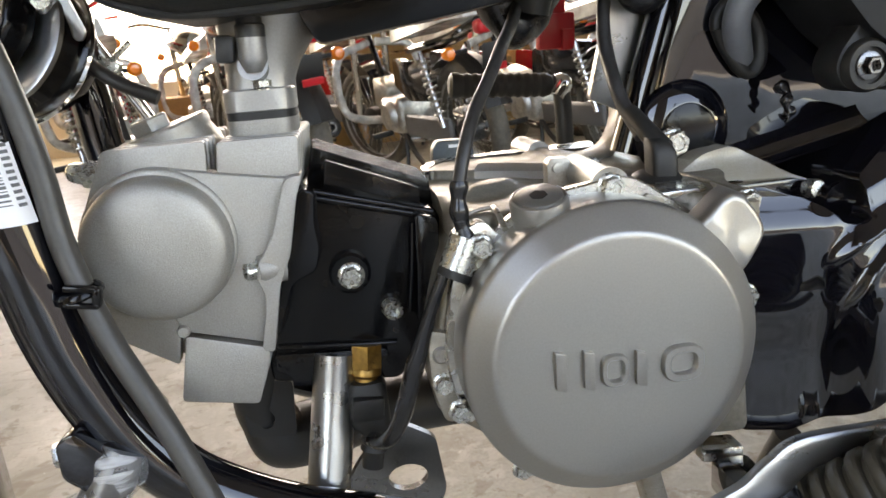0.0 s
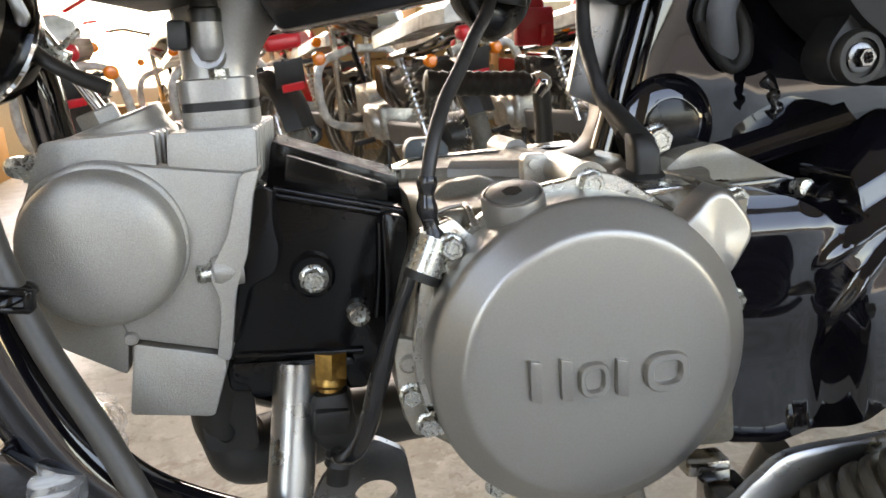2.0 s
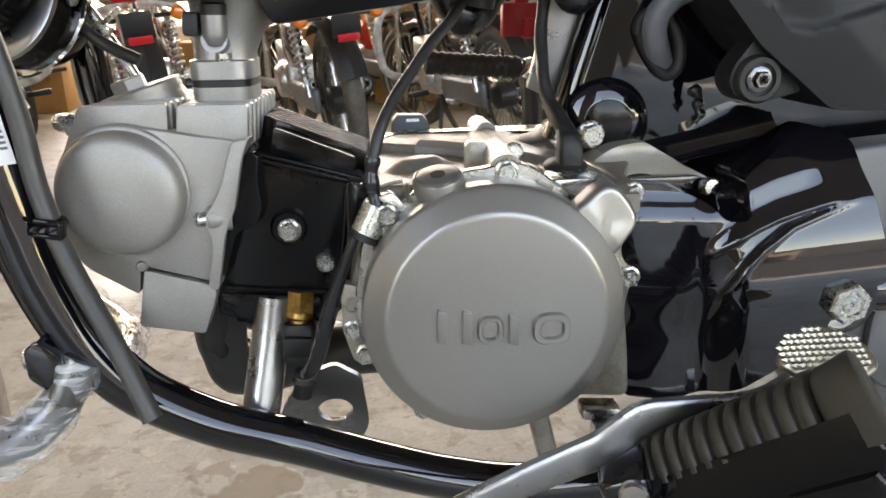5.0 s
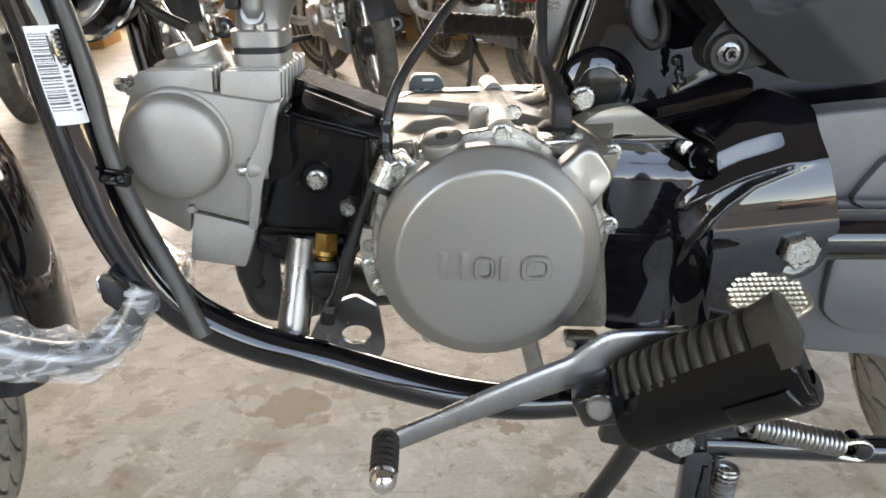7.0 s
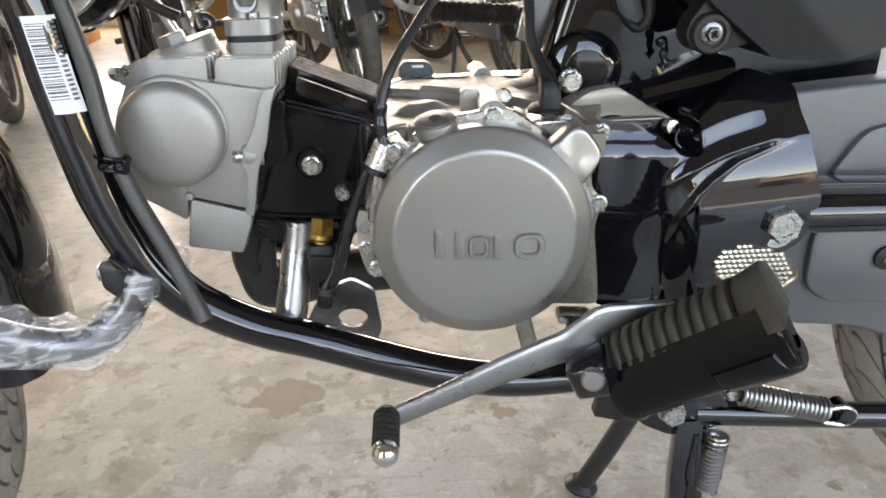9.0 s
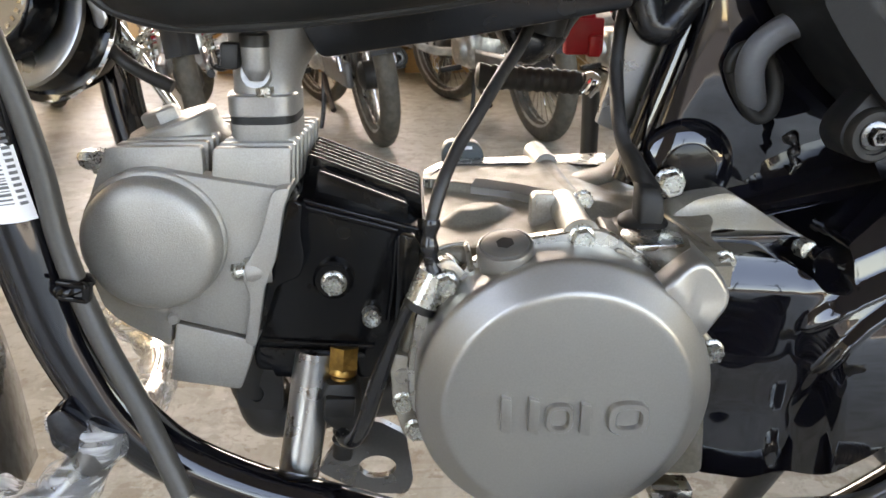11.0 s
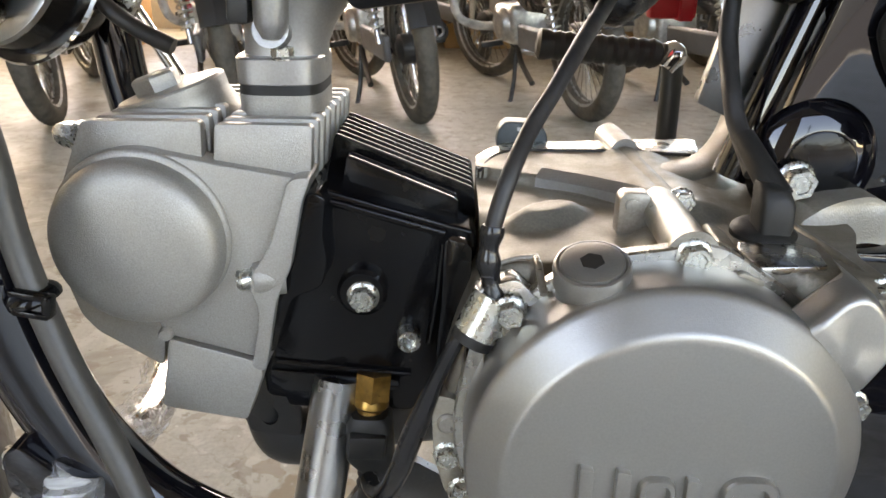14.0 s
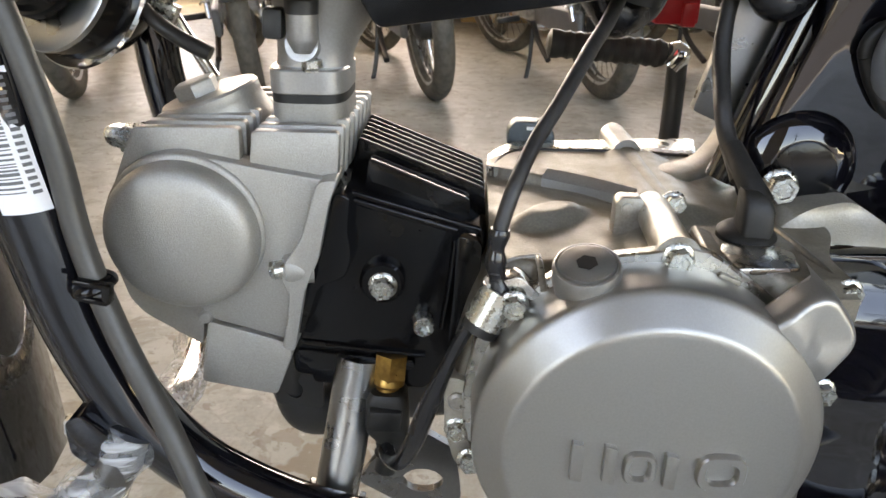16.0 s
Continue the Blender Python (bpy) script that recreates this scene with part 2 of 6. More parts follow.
    for key, v in (("From Min", 0.0035), ("From Max", 0.001), ("To Min", 0), ("To Max", 0.25)):
        thin.inputs[key].default_value = v
    l.new(crack.outputs["Distance"], thin.inputs["Value"])
    x = n.new("ShaderNodeMix")
    x.data_type = "RGBA"
    l.new(thin.outputs["Result"], x.inputs[0])
    l.new(col, x.inputs[6])
    x.inputs[7].default_value = (0.20, 0.165, 0.12, 1)
    col = x.outputs[2]
    l.new(col, b.inputs["Base Color"])
    k = n.new("ShaderNodeBump")
    k.inputs["Strength"].default_value, k.inputs["Distance"].default_value = 0.25, 0.002
    l.new(scuff.outputs["Fac"], k.inputs["Height"])
    l.new(k.outputs[0], b.inputs["Normal"])
    r = n.new("ShaderNodeMapRange")
    for key, v in (("From Min", 0.35), ("From Max", 0.7), ("To Min", 0.3), ("To Max", 0.6)):
        r.inputs[key].default_value = v
    l.new(broad.outputs["Fac"], r.inputs["Value"])
    l.new(r.outputs["Result"], b.inputs["Roughness"])
    return m


CONCRETE = concrete()


def film_wrap():
    """Clear, crinkled packing film."""
    m = bpy.data.materials.new("clear_packing_film")
    m.use_nodes = True
    n, l = m.node_tree.nodes, m.node_tree.links
    out = n["Material Output"]
    gloss, clear, mixer = n.new("ShaderNodeBsdfPrincipled"), n.new("ShaderNodeBsdfTransparent"), n.new("ShaderNodeMixShader")
    gloss.inputs["Base Color"].default_value, gloss.inputs["Roughness"].default_value = (0.80, 0.81, 0.81, 1), 0.08
    where = n.new("ShaderNodeTexCoord").outputs["Object"]
    t = n.new("ShaderNodeTexNoise")
    t.inputs["Scale"].default_value, t.inputs["Detail"].default_value, t.inputs["Distortion"].default_value = 1.0, 2.5, 0.4
    fold = n.new("ShaderNodeMapping")
    fold.inputs["Rotation"].default_value = (radians(20), radians(-42), radians(12))
    fold.inputs["Scale"].default_value = (22, 130, 260)
    l.new(where, fold.inputs["Vector"])
    l.new(fold.outputs[0], t.inputs["Vector"])
    r = n.new("ShaderNodeMapRange")
    for key, v in (("From Min", 0.45), ("From Max", 0.72), ("To Min", 0.12), ("To Max", 0.66)):
        r.inputs[key].default_value = v
    l.new(t.outputs["Fac"], r.inputs["Value"])
    k = n.new("ShaderNodeBump")
    k.inputs["Strength"].default_value, k.inputs["Distance"].default_value = 0.9, 0.004
    l.new(t.outputs["Fac"], k.inputs["Height"])
    l.new(k.outputs[0], gloss.inputs["Normal"])
    l.new(r.outputs["Result"], mixer.inputs[0])
    l.new(clear.outputs[0], mixer.inputs[1])
    l.new(gloss.outputs[0], mixer.inputs[2])
    l.new(mixer.outputs[0], out.inputs["Surface"])
    return m


FILM = film_wrap()

# ---- mesh helpers ----
PLACE = {}


def thing(name, at, label, category, group=""):
    ob = new(name)
    ob.empty_display_size = 0.05
    ob.location = at
    PLACE[ob] = Matrix.Translation(at)
    return tagged(ob, label, category, group)


def mesh_from(name, bm, mat, angle=38):
    bmesh.ops.recalc_face_normals(bm, faces=bm.faces)
    me = bpy.data.meshes.new(name)
    bm.to_mesh(me)
    bm.free()
    me.polygons.foreach_set("use_smooth", [True] * len(me.polygons))
    me.set_sharp_from_angle(angle=radians(angle))
    me.materials.append(mat)
    return me


def part(name, bm, mat, parent=None, label="", at=None, angle=38):
    """One mesh object under a thing or a part; bm is a bmesh in world coordinates, or a ready mesh placed by at."""
    me = bm if isinstance(bm, bpy.types.Mesh) else mesh_from(name, bm, mat, angle)
    ob = new(name, me)
    m = at or Matrix()
    ob.matrix_basis = m
    PLACE[ob] = m
    if parent:
        ob.parent = parent
        ob.matrix_parent_inverse = PLACE[parent].inverted()
    return tagged(ob, label)


def join(*bms):
    out = bms[0]
    for other in bms[1:]:
        me = bpy.data.meshes.new("tmp")
        other.to_mesh(me)
        other.free()
        out.from_mesh(me)
        bpy.data.meshes.remove(me)
    return out


def soften(bm, width, segments=2, angle=25):
    if width > 0:
        edges = [e for e in bm.edges if len(e.link_faces) == 2 and e.calc_face_angle(0) > radians(angle)]
        bmesh.ops.bevel(bm, geom=edges, offset=width, segments=segments, affect="EDGES", profile=0.5, clamp_overlap=True)
    return bm


def rounded(outline, radius, steps=4):
    """An outline with its corners rounded."""
    out, n = [], len(outline)
    for i, p in enumerate(outline):
        p, a, b = Vector(p), Vector(outline[i - 1]), Vector(outline[(i + 1) % n])
        r = min(radius, 0.45 * (a - p).length, 0.45 * (b - p).length)
        s, e = p + (a - p).normalized() * r, p + (b - p).normalized() * r
        for k in range(steps + 1):
            t = k / steps
            out.append(tuple(s * (1 - t) ** 2 + p * 2 * t * (1 - t) + e * t**2))
    return out


def slab(outline, y0, y1, bevel=0.0015, segments=2, turn=None):
    """An outline in (x, z), made solid from y0 to y1, with softened edges."""
    bm = bmesh.new()
    a = [bm.verts.new((x, y0, z)) for x, z in outline]
    b = [bm.verts.new((x, y1, z)) for x, z in outline]
    bm.faces.new(a)
    bm.faces.new(b[::-1])
    for i in range(len(a)):
        bm.faces.new((a[i - 1], a[i], b[i], b[i - 1]))
    bmesh.ops.recalc_face_normals(bm, faces=bm.faces)
    soften(bm, bevel, segments)
    if turn:
        bm.transform(turn)
    return bm


def frame_of(axis, up=(0, 0, 1)):
    """A turn whose z is the axis."""
    z = Vector(axis).normalized()
    x = Vector(up).cross(z)
    x = x.normalized() if x.length > 1e-4 else Vector((1, 0, 0))
    return Matrix((x, z.cross(x), z)).transposed().to_4x4()


def lathe(profile, at=(0, 0, 0), axis=(0, 0, 1), n=40, caps=True):
    """A turned body: rows of (radius, height along the axis)."""
    bm = bmesh.new()
    rings = []
    for r, h in profile:
        if r < 1e-6:
            rings.append([bm.verts.new((0, 0, h))])
        else:
            rings.append([bm.verts.new((r * math.cos(2 * math.pi * k / n), r * math.sin(2 * math.pi * k / n), h)) for k in range(n)])
    for a, b in zip(rings, rings[1:]):
        for k in range(n):
            q = [a[k - 1] if len(a) > 1 else a[0], a[k] if len(a) > 1 else None, b[k] if len(b) > 1 else b[0], b[k - 1] if len(b) > 1 else None]
            bm.faces.new([v for v in q if v])
    if caps:
        for ring in (rings[0], rings[-1]):
            if len(ring) > 1:
                bm.faces.new(ring)
    bm.transform(Matrix.Translation(at) @ frame_of(axis))
    return bm


def glide(points, per=8):
    """A smooth line through points."""
    p = [Vector(q) for q in points]
    p = [p[0] * 2 - p[1], *p, p[-1] * 2 - p[-2]]
    out = []
    for i in range(1, len(p) - 2):
        for k in range(per):
            t = k / per
            out.append(0.5 * (2 * p[i] + (p[i + 1] - p[i - 1]) * t + (2 * p[i - 1] - 5 * p[i] + 4 * p[i + 1] - p[i + 2]) * t**2
                              + (3 * p[i] - p[i - 1] - 3 * p[i + 1] + p[i + 2]) * t**3))
    return [*out, p[-2]]


def tube(points, radius, n=16, per=8, closed_ends=True, flat=1.0, wobble=0.0):
    """A round bar or hose along a smooth line; radius is a number or a function of the way 0..1."""
    line = glide(points, per) if per > 1 else [Vector(q) for q in points]
    bm, rings, side = bmesh.new(), [], None
    for i, p in enumerate(line):
        t = (line[min(i + 1, len(line) - 1)] - line[max(i - 1, 0)]).normalized()
        if side is None:
            side = t.orthogonal().normalized()
        side = (side - t * side.dot(t)).normalized()
        up = t.cross(side)
        r = radius(i / (len(line) - 1)) if callable(radius) else radius
        ring = []
        for k in range(n):
            a = 2 * math.pi * k / n
            rr = r * (1 + wobble * noise.noise((p + side * math.cos(a) * r + up * math.sin(a) * r) * 60)) if wobble else r
            ring.append(bm.verts.new(p + side * rr * math.cos(a) + up * rr * flat * math.sin(a)))
        rings.append(ring)
    for a, b in zip(rings, rings[1:]):
        for k in range(n):
            bm.faces.new((a[k - 1], a[k], b[k], b[k - 1]))
    if closed_ends:
        bm.faces.new(rings[0])
        bm.faces.new(rings[-1])
    return bm


def loft(rings, closed=True, caps=True):
    bm = bmesh.new()
    vs = [[bm.verts.new(p) for p in ring] for ring in rings]
    for a, b in zip(vs, vs[1:]):
        for k in range(0 if closed else 1, len(a)):
            bm.faces.new((a[k - 1], a[k], b[k], b[k - 1]))
    if caps:
        bm.faces.new(vs[0])
        bm.faces.new(vs[-1])
    return bm


def box(size, m=None, bevel=0.002, segments=2):
    bm = bmesh.new()
    bmesh.ops.create_cube(bm, size=1)
    bm.transform(Matrix.Diagonal((*size, 1)))
    soften(bm, bevel, segments)
    if m:
        bm.transform(m)
    return bm


def evenly(outline, n):
    """n points at even steps round a closed outline."""
    p = [Vector(q) for q in outline]
    steps = [(p[(i + 1) % len(p)] - p[i]).length for i in range(len(p))]
    total, out, i, gone = sum(steps), [], 0, 0.0
    for k in range(n):
        s = total * k / n
        while s > gone + steps[i] and i < len(p) - 1:
            gone += steps[i]
            i += 1
        out.append(p[i].lerp(p[(i + 1) % len(p)], (s - gone) / steps[i]))
    return out


def pillow(outline, centre, depth, back, n=96, rings=22, corner=0.004):
    """A moulded panel over a star-shaped outline in (x, z): depth(x, z) gives its face's y; it closes to y = back at the rim."""
    rim = evenly(rounded(outline, corner), n)
    c = Vector(centre)
    rows = [[(p.x, back, p.y) for p in rim]]
    for k in range(rings):
        f = 1 - (k / rings) ** 1.15 * 0.985
        rows.append([((q := c.lerp(p, f)).x, depth(q.x, q.y), q.y) for p in rim])
    return loft(rows)


def smooth(a, b, x):
    t = min(1, max(0, (x - a) / (b - a)))
    return t * t * (3 - 2 * t)


def off_line(x, z, line):
    """Signed distance (left of the line is plus) and the way along an open line of points."""
    best = (9, 0)
    p = Vector((x, z))
    for a, b in zip(line, line[1:]):
        a, b = Vector(a), Vector(b)
        d = b - a
        t = min(1, max(0, (p - a).dot(d) / d.length_squared))
        q = p - (a + d * t)
        s = math.copysign(q.length, d.x * q.y - d.y * q.x)
        if abs(s) < abs(best[0]):
            best = (s, t)
    return best[0]


def ring_rect(cx, cy, z, w, d, k=4.0, n=36, dz=0.0):
    out = []
    for i in range(n):
        a = 2 * math.pi * i / n
        c, s = math.cos(a), math.sin(a)
        out.append((cx + w * math.copysign(abs(c) ** (2 / k), c), cy + d * math.copysign(abs(s) ** (2 / k), s), z + dz * c))
    return out


BOLTS = {}


def bolt_mesh(af, high=0.62, flange=1.42, mark=True):
    """A flanged hexagon bolt head of the given width across flats, its seat at the origin, pointing to +z."""
    key = (af, high, flange)
    if key not in BOLTS:
        r = af / math.sqrt(3)
        bm = lathe([(af * flange / 2, 0), (af * flange / 2, af * 0.06), (af * flange / 2 * 0.86, af * 0.15), (af * 0.45, af * 0.19)], n=28)
        hexa = bmesh.new()
        rings = []
        for rr, h in ((r, 0.0), (r, high * af - 0.08 * af), (r * 0.90, high * af), (r * 0.62, high * af), (r * 0.55, high * af - 0.05 * af)):
            rings.append([(rr * math.cos(math.pi / 3 * k), rr * math.sin(math.pi / 3 * k), h) for k in range(6)])
        hexa.free()
        hexa = loft(rings)
        bm = join(bm, hexa)
        if mark:
            for dx in (-0.13, 0.13):
                bm = join(bm, box((af * 0.16, af * 0.22, af * 0.05), pose(dx * af, 0.02 * af, high * af - 0.04 * af), 0))
        BOLTS[key] = mesh_from("bolt", bm, ZINC, 30)
    return BOLTS[key]


def bolt(parent, at, axis=(0, -1, 0), af=0.008, spin=0, high=0.62, flange=1.42, label=""):
    return part("bolt", bolt_mesh(af, high, flange), None, parent, label, Matrix.Translation(at) @ frame_of(axis) @ pose(0, 0, 0, 0, 0, spin))


def coil(a, b, ring, wire, turns, n=8):
    a, b = Vector(a), Vector(b)
    m = frame_of(b - a)
    length = (b - a).length
    steps = int(turns * 14)
    pts = [a + m.to_3x3() @ Vector((ring * math.cos(2 * math.pi * turns * k / steps), ring * math.sin(2 * math.pi * turns * k / steps), length * k / steps)) for k in range(steps + 1)]
    return tube(pts, wire, n, 1)

# ---- the place: floor, walls, ceiling ----
def block(name, lo, hi, mat, label, kind="structure", bevel=0.0):
    size = [b - a for a, b in zip(lo, hi)]
    ob = part(name, box(size, pose(*[(a + b) / 2 for a, b in zip(lo, hi)]), bevel), mat)
    return tagged(ob, label, kind=kind)


TOP = 4.0
# Unseen south and east walls are darkened so glossy parts reflect less light.
UNSEEN_WALL_DARK = material("darkened_unseen_wall", (0.20, 0.19, 0.175), 0.8, 0.0, 0.08, 30, 0.2, 70, 0.3, 1.5)
block("floor", (-5.4, -3.5, -0.2), (9, 9.0, 0.0), CONCRETE, "worn grey-beige concrete showroom floor with stains")
BACK = 6.2
block("wall_north", (-5.2, BACK, 0), (-4.9, BACK + 0.2, TOP), WALL_PAINT, "cream painted back wall")
block("wall_north_east", (4.8, BACK, 0), (9, BACK + 0.2, TOP), WALL_PAINT, "cream painted back wall")
block("wall_north_lintel", (-4.9, BACK, 3.5), (4.8, BACK + 0.2, TOP), WALL_PAINT, "cream painted wall over the bright window band")
block("wall_north_sill", (-4.9, BACK, 0), (-0.9, BACK + 0.2, 0.52), WALL_PAINT, "low cream wall under the window band, which is continued out of view for light")
# Opening over this parapet is added out of view to light the back.
block("wall_north_parapet", (-0.9, BACK, 0), (4.8, BACK + 0.2, 1.0), WALL_PAINT, "cream wall under the window band, which is continued out of view for light")
block("wall_west", (-5.4, -3.4, 0), (-5.2, 9.0, TOP), WALL_PAINT, "cream painted side wall")
block("wall_south_west", (-5.2, -3.4, 0), (-3.6, -3.2, TOP), UNSEEN_WALL_DARK, "unseen wall beside the open shop front, dark grey to keep reflections dark")
# Pier added out of view: it puts a dark shape into the reflections.
block("pier_south", (-1.30, -3.4, 0), (0.20, -3.2, 3.78), UNSEEN_WALL_DARK, "unseen pier added in the open shop front to darken reflections")
# Header added out of view; its height limits the sky in reflections.
block("wall_south_lintel", (-3.6, -3.4, 3.78), (8.7, -3.2, TOP), UNSEEN_WALL_DARK, "unseen header added over the open shop front to cut off the high sky")
block("wall_south_east", (8.7, -3.4, 0), (9, -3.2, TOP), UNSEEN_WALL_DARK, "unseen wall beside the open shop front, dark grey to keep reflections dark")
block("wall_east", (9, -3.4, 0), (9.2, 9.0, TOP), UNSEEN_WALL_DARK, "unseen side wall, dark grey to keep reflections dark")
block("ceiling", (-5.4, -3.4, TOP), (9.2, 9.0, TOP + 0.2), DARKENED_CEILING, "unseen roof over the shop, coloured dark to keep reflections dark")
ASPHALT = material("grey_street", (0.05, 0.049, 0.047), 0.8, 0.0, 0.15, 30, 0.2, 60, 0.3, 2)
block("ground", (-400, -400, -0.5), (400, 400, -0.21), ASPHALT, "grey asphalt street ground outside the shop")
HOUSE = material("ochre_house_plaster", (0.46, 0.39, 0.33), 0.8, 0.0, 0.1, 10, 0.1, 40, 0.4, 1.0, random_tint=0.3)


def street_house(x, y, w, d, h):
    ob = thing("house", (x, y, -0.21), "low plastered house across the street", "house", "houses across the street")
    part("wall", box((w, d, h), pose(x, y, h / 2 - 0.21), 0.02), HOUSE, ob)
    part("roof", box((w + 0.5, d + 0.5, 0.25), pose(x, y, h - 0.1), 0.02), ASPHALT, ob)
    return ob


for hx, hy, hw, hh in ((-24, -27, 10, 3.4), (-13, -28, 9, 2.9), (-3, -29, 8, 2.4), (7, -28, 10, 3.1), (18, -27, 9, 2.7), (29, -28, 10, 3.3)):
    street_house(hx, hy, hw, 6, hh)
pole = thing("utility_pole", (3.5, -14, -0.21), "dark utility pole with a cross arm by the street", "pole")
part("post", lathe([(0.12, 0), (0.08, 7.5)], (3.5, -14, -0.21), n=12), BLACK_PLASTIC, pole)
part("cross_arm", box((1.8, 0.1, 0.12), pose(3.5, -14, 6.4), 0.01), BLACK_PLASTIC, pole)
part("cross_arm", box((1.4, 0.1, 0.12), pose(3.5, -14, 5.7), 0.01), BLACK_PLASTIC, pole)

# ---- the motorcycle ----
MID = 0.388
bike = thing("motorcycle", (0.10, MID, 0), "new black commuter motorcycle with a silver engine, on its centre stand", "motorcycle")

# crankcase
CASE = [(0.034, 0.440), (0.040, 0.462), (0.047, 0.480), (0.056, 0.487), (0.080, 0.490), (0.102, 0.492), (0.126, 0.492), (0.150, 0.490), (0.176, 0.494),
        (0.186, 0.491), (0.186, 0.484), (0.179, 0.470), (0.180, 0.452), (0.186, 0.446), (0.186, 0.437), (0.183, 0.425), (0.187, 0.395), (0.189, 0.369), (0.160, 0.371), (0.148, 0.3715), (0.130, 0.3690), (0.100, 0.3670), (0.074, 0.3760), (0.058, 0.3860),
        (0.045, 0.396), (0.032, 0.405), (0.033, 0.420)]
case = part("crankcase", slab(rounded(CASE, 0.006), 0.300, 0.392, 0.0025, 3), ALU_STAINED, bike, "bare cast aluminium crankcase with dark stains")


def hill(x, y, cx, cy, a, b, turn):
    """1 at the middle of a turned oval, falling softly to 0 at its edge."""
    c, s = math.cos(radians(turn)), math.sin(radians(turn))
    u, v = ((x - cx) * c + (y - cy) * s) / a, ((y - cy) * c - (x - cx) * s) / b
    return smooth(1.0, 0.35, math.hypot(u, v))


WEB = [(0.056, 0.4040), (0.0765, 0.3940), (0.1130, 0.3690), (0.1250, 0.3600)]


def case_top(x, y):
    """Height of the crankcase's upper skin: a machined flat in front, a leaf-shaped hump, a step up to the dusty half behind."""
    behind = off_line(x, y, WEB)
    z = 0.4945 + 0.0052 * smooth(-0.0035, 0.0005, behind) * smooth(0.128, 0.116, x)
    z += 0.0058 * hill(x, y, 0.0750, 0.3500, 0.0260, 0.0125, 36) * smooth(0.002, -0.004, behind)
    z -= 0.0260 * hill(x, y, 0.1515, 0.2925, 0.0120, 0.0095, 8)
    z += 0.0050 * hill(x, y, 0.1157, 0.3180, 0.0150, 0.0340, 0)
    z += 0.0062 * smooth(0.345, 0.36, y) * smooth(0.112, 0.128, x) * smooth(0.162, 0.134, x) + 0.0010 * smooth(0.150, 0.16, x)
    z -= 0.0015 * smooth(0.328, 0.322, y) * smooth(0.140, 0.148, x)
    z -= 0.0100 * smooth(0.3060, 0.2990, y) * smooth(0.0530, 0.0550, x) * smooth(0.0650, 0.0630, x)
    z -= 0.0085 * smooth(0.308, 0.289, y) * smooth(0.112, 0.102, x) + 0.0040 * smooth(0.299, 0.290, y)
    z -= 0.0080 * smooth(0.053, 0.047, x) * smooth(0.36, 0.33, y)
    z += 0.00003 * math.sin(x * 410 + 3 * math.sin(y * 260))
    return z


def case_span(y):
    """Left and right end of the skin at depth y."""
    return 0.048 + 0.014 * smooth(0.415, 0.437, y), 0.183 + 0.011 * smooth(0.312, 0.345, y)


cols, lines = 150, 140
skin = [[(x, y, case_top(x, y)) for x in [case_span(y)[0] + (case_span(y)[1] - case_span(y)[0]) * i / cols for i in range(cols + 1)]] for y in [0.289 + 0.149 * j / lines for j in range(lines + 1)]]
skin = [[(x, y, 0.480) for x, y, _ in skin[0]], *skin, [(x, y, 0.44) for x, y, _ in skin[-1]]]
skin = [[(row[0][0], row[0][1], 0.46), *row, (row[-1][0], row[-1][1], 0.482)] for row in skin]
upper = part("upper_crankcase", loft(skin, closed=False, caps=False), ALU_SKIN, bike, "bare cast aluminium upper crankcase, dusty and stained", angle=45)
# the far half: a dark joint and a bright machined rim
RIM = [(0.0490, 0.4300), (0.0560, 0.4450), (0.0650, 0.4560), (0.0780, 0.4600), (0.1000, 0.4620), (0.1350, 0.4680), (0.1720, 0.4720), (0.1640, 0.4385), (0.1200, 0.4390), (0.0900, 0.4392), (0.0700, 0.4388), (0.0600, 0.4300), (0.0540, 0.4150), (0.0480, 0.4050)]
flat_up = Matrix(((1, 0, 0, 0), (0, 0, 1, 0), (0, 1, 0, 0), (0, 0, 0, 1)))
part("rim", slab(rounded(RIM, 0.004), 0.470, 0.4992, 0.0012, 2, flat_up), ALU_POLISH, upper, "bright machined rim")
part("joint", tube([(0.0500, 0.405, 0.4985), (0.0545, 0.420, 0.4992), (0.0605, 0.4320, 0.4996), (0.070, 0.4385, 0.4996), (0.090, 0.4388, 0.4998), (0.118, 0.4388, 0.5000), (0.160, 0.4388, 0.4985)], 0.0009, 8, 5), GASKET_SOCKET_BLACK, upper, "dark joint line")
part("ridge", tube([(0.1265, 0.441, 0.4950), (0.1270, 0.410, 0.4950), (0.1285, 0.375, 0.4950), (0.1300, 0.3560, 0.4950)], lambda t: 0.0074 - 0.0014 * t, 24, 6), ALU_SKIN, upper, "dusty cast ridge")
part("ridge_end", tube([(0.1250, 0.4780, 0.4985), (0.1262, 0.4400, 0.4987)], 0.0076, 24, 3), ALU_INLET, upper, "bright machined ridge end")
part("web", loft([[(wx - 0.0014, wy - 0.0022, 0.4950), (wx - 0.0014, wy - 0.0022, 0.4993), (wx - 0.0008, wy - 0.0014, 0.5003), (wx + 0.0020, wy + 0.0034, 0.5027), (wx + 0.0026, wy + 0.0042, 0.5018), (wx + 0.0026, wy + 0.0042, 0.4950)]
                  for wx, wy in [(0.0760 + 0.0385 * k / 8, 0.3935 - 0.0270 * k / 8 + 0.0015 * math.sin(math.pi * k / 8)) for k in range(9)]]), ALU_INLET, upper, "bright raised casting web")
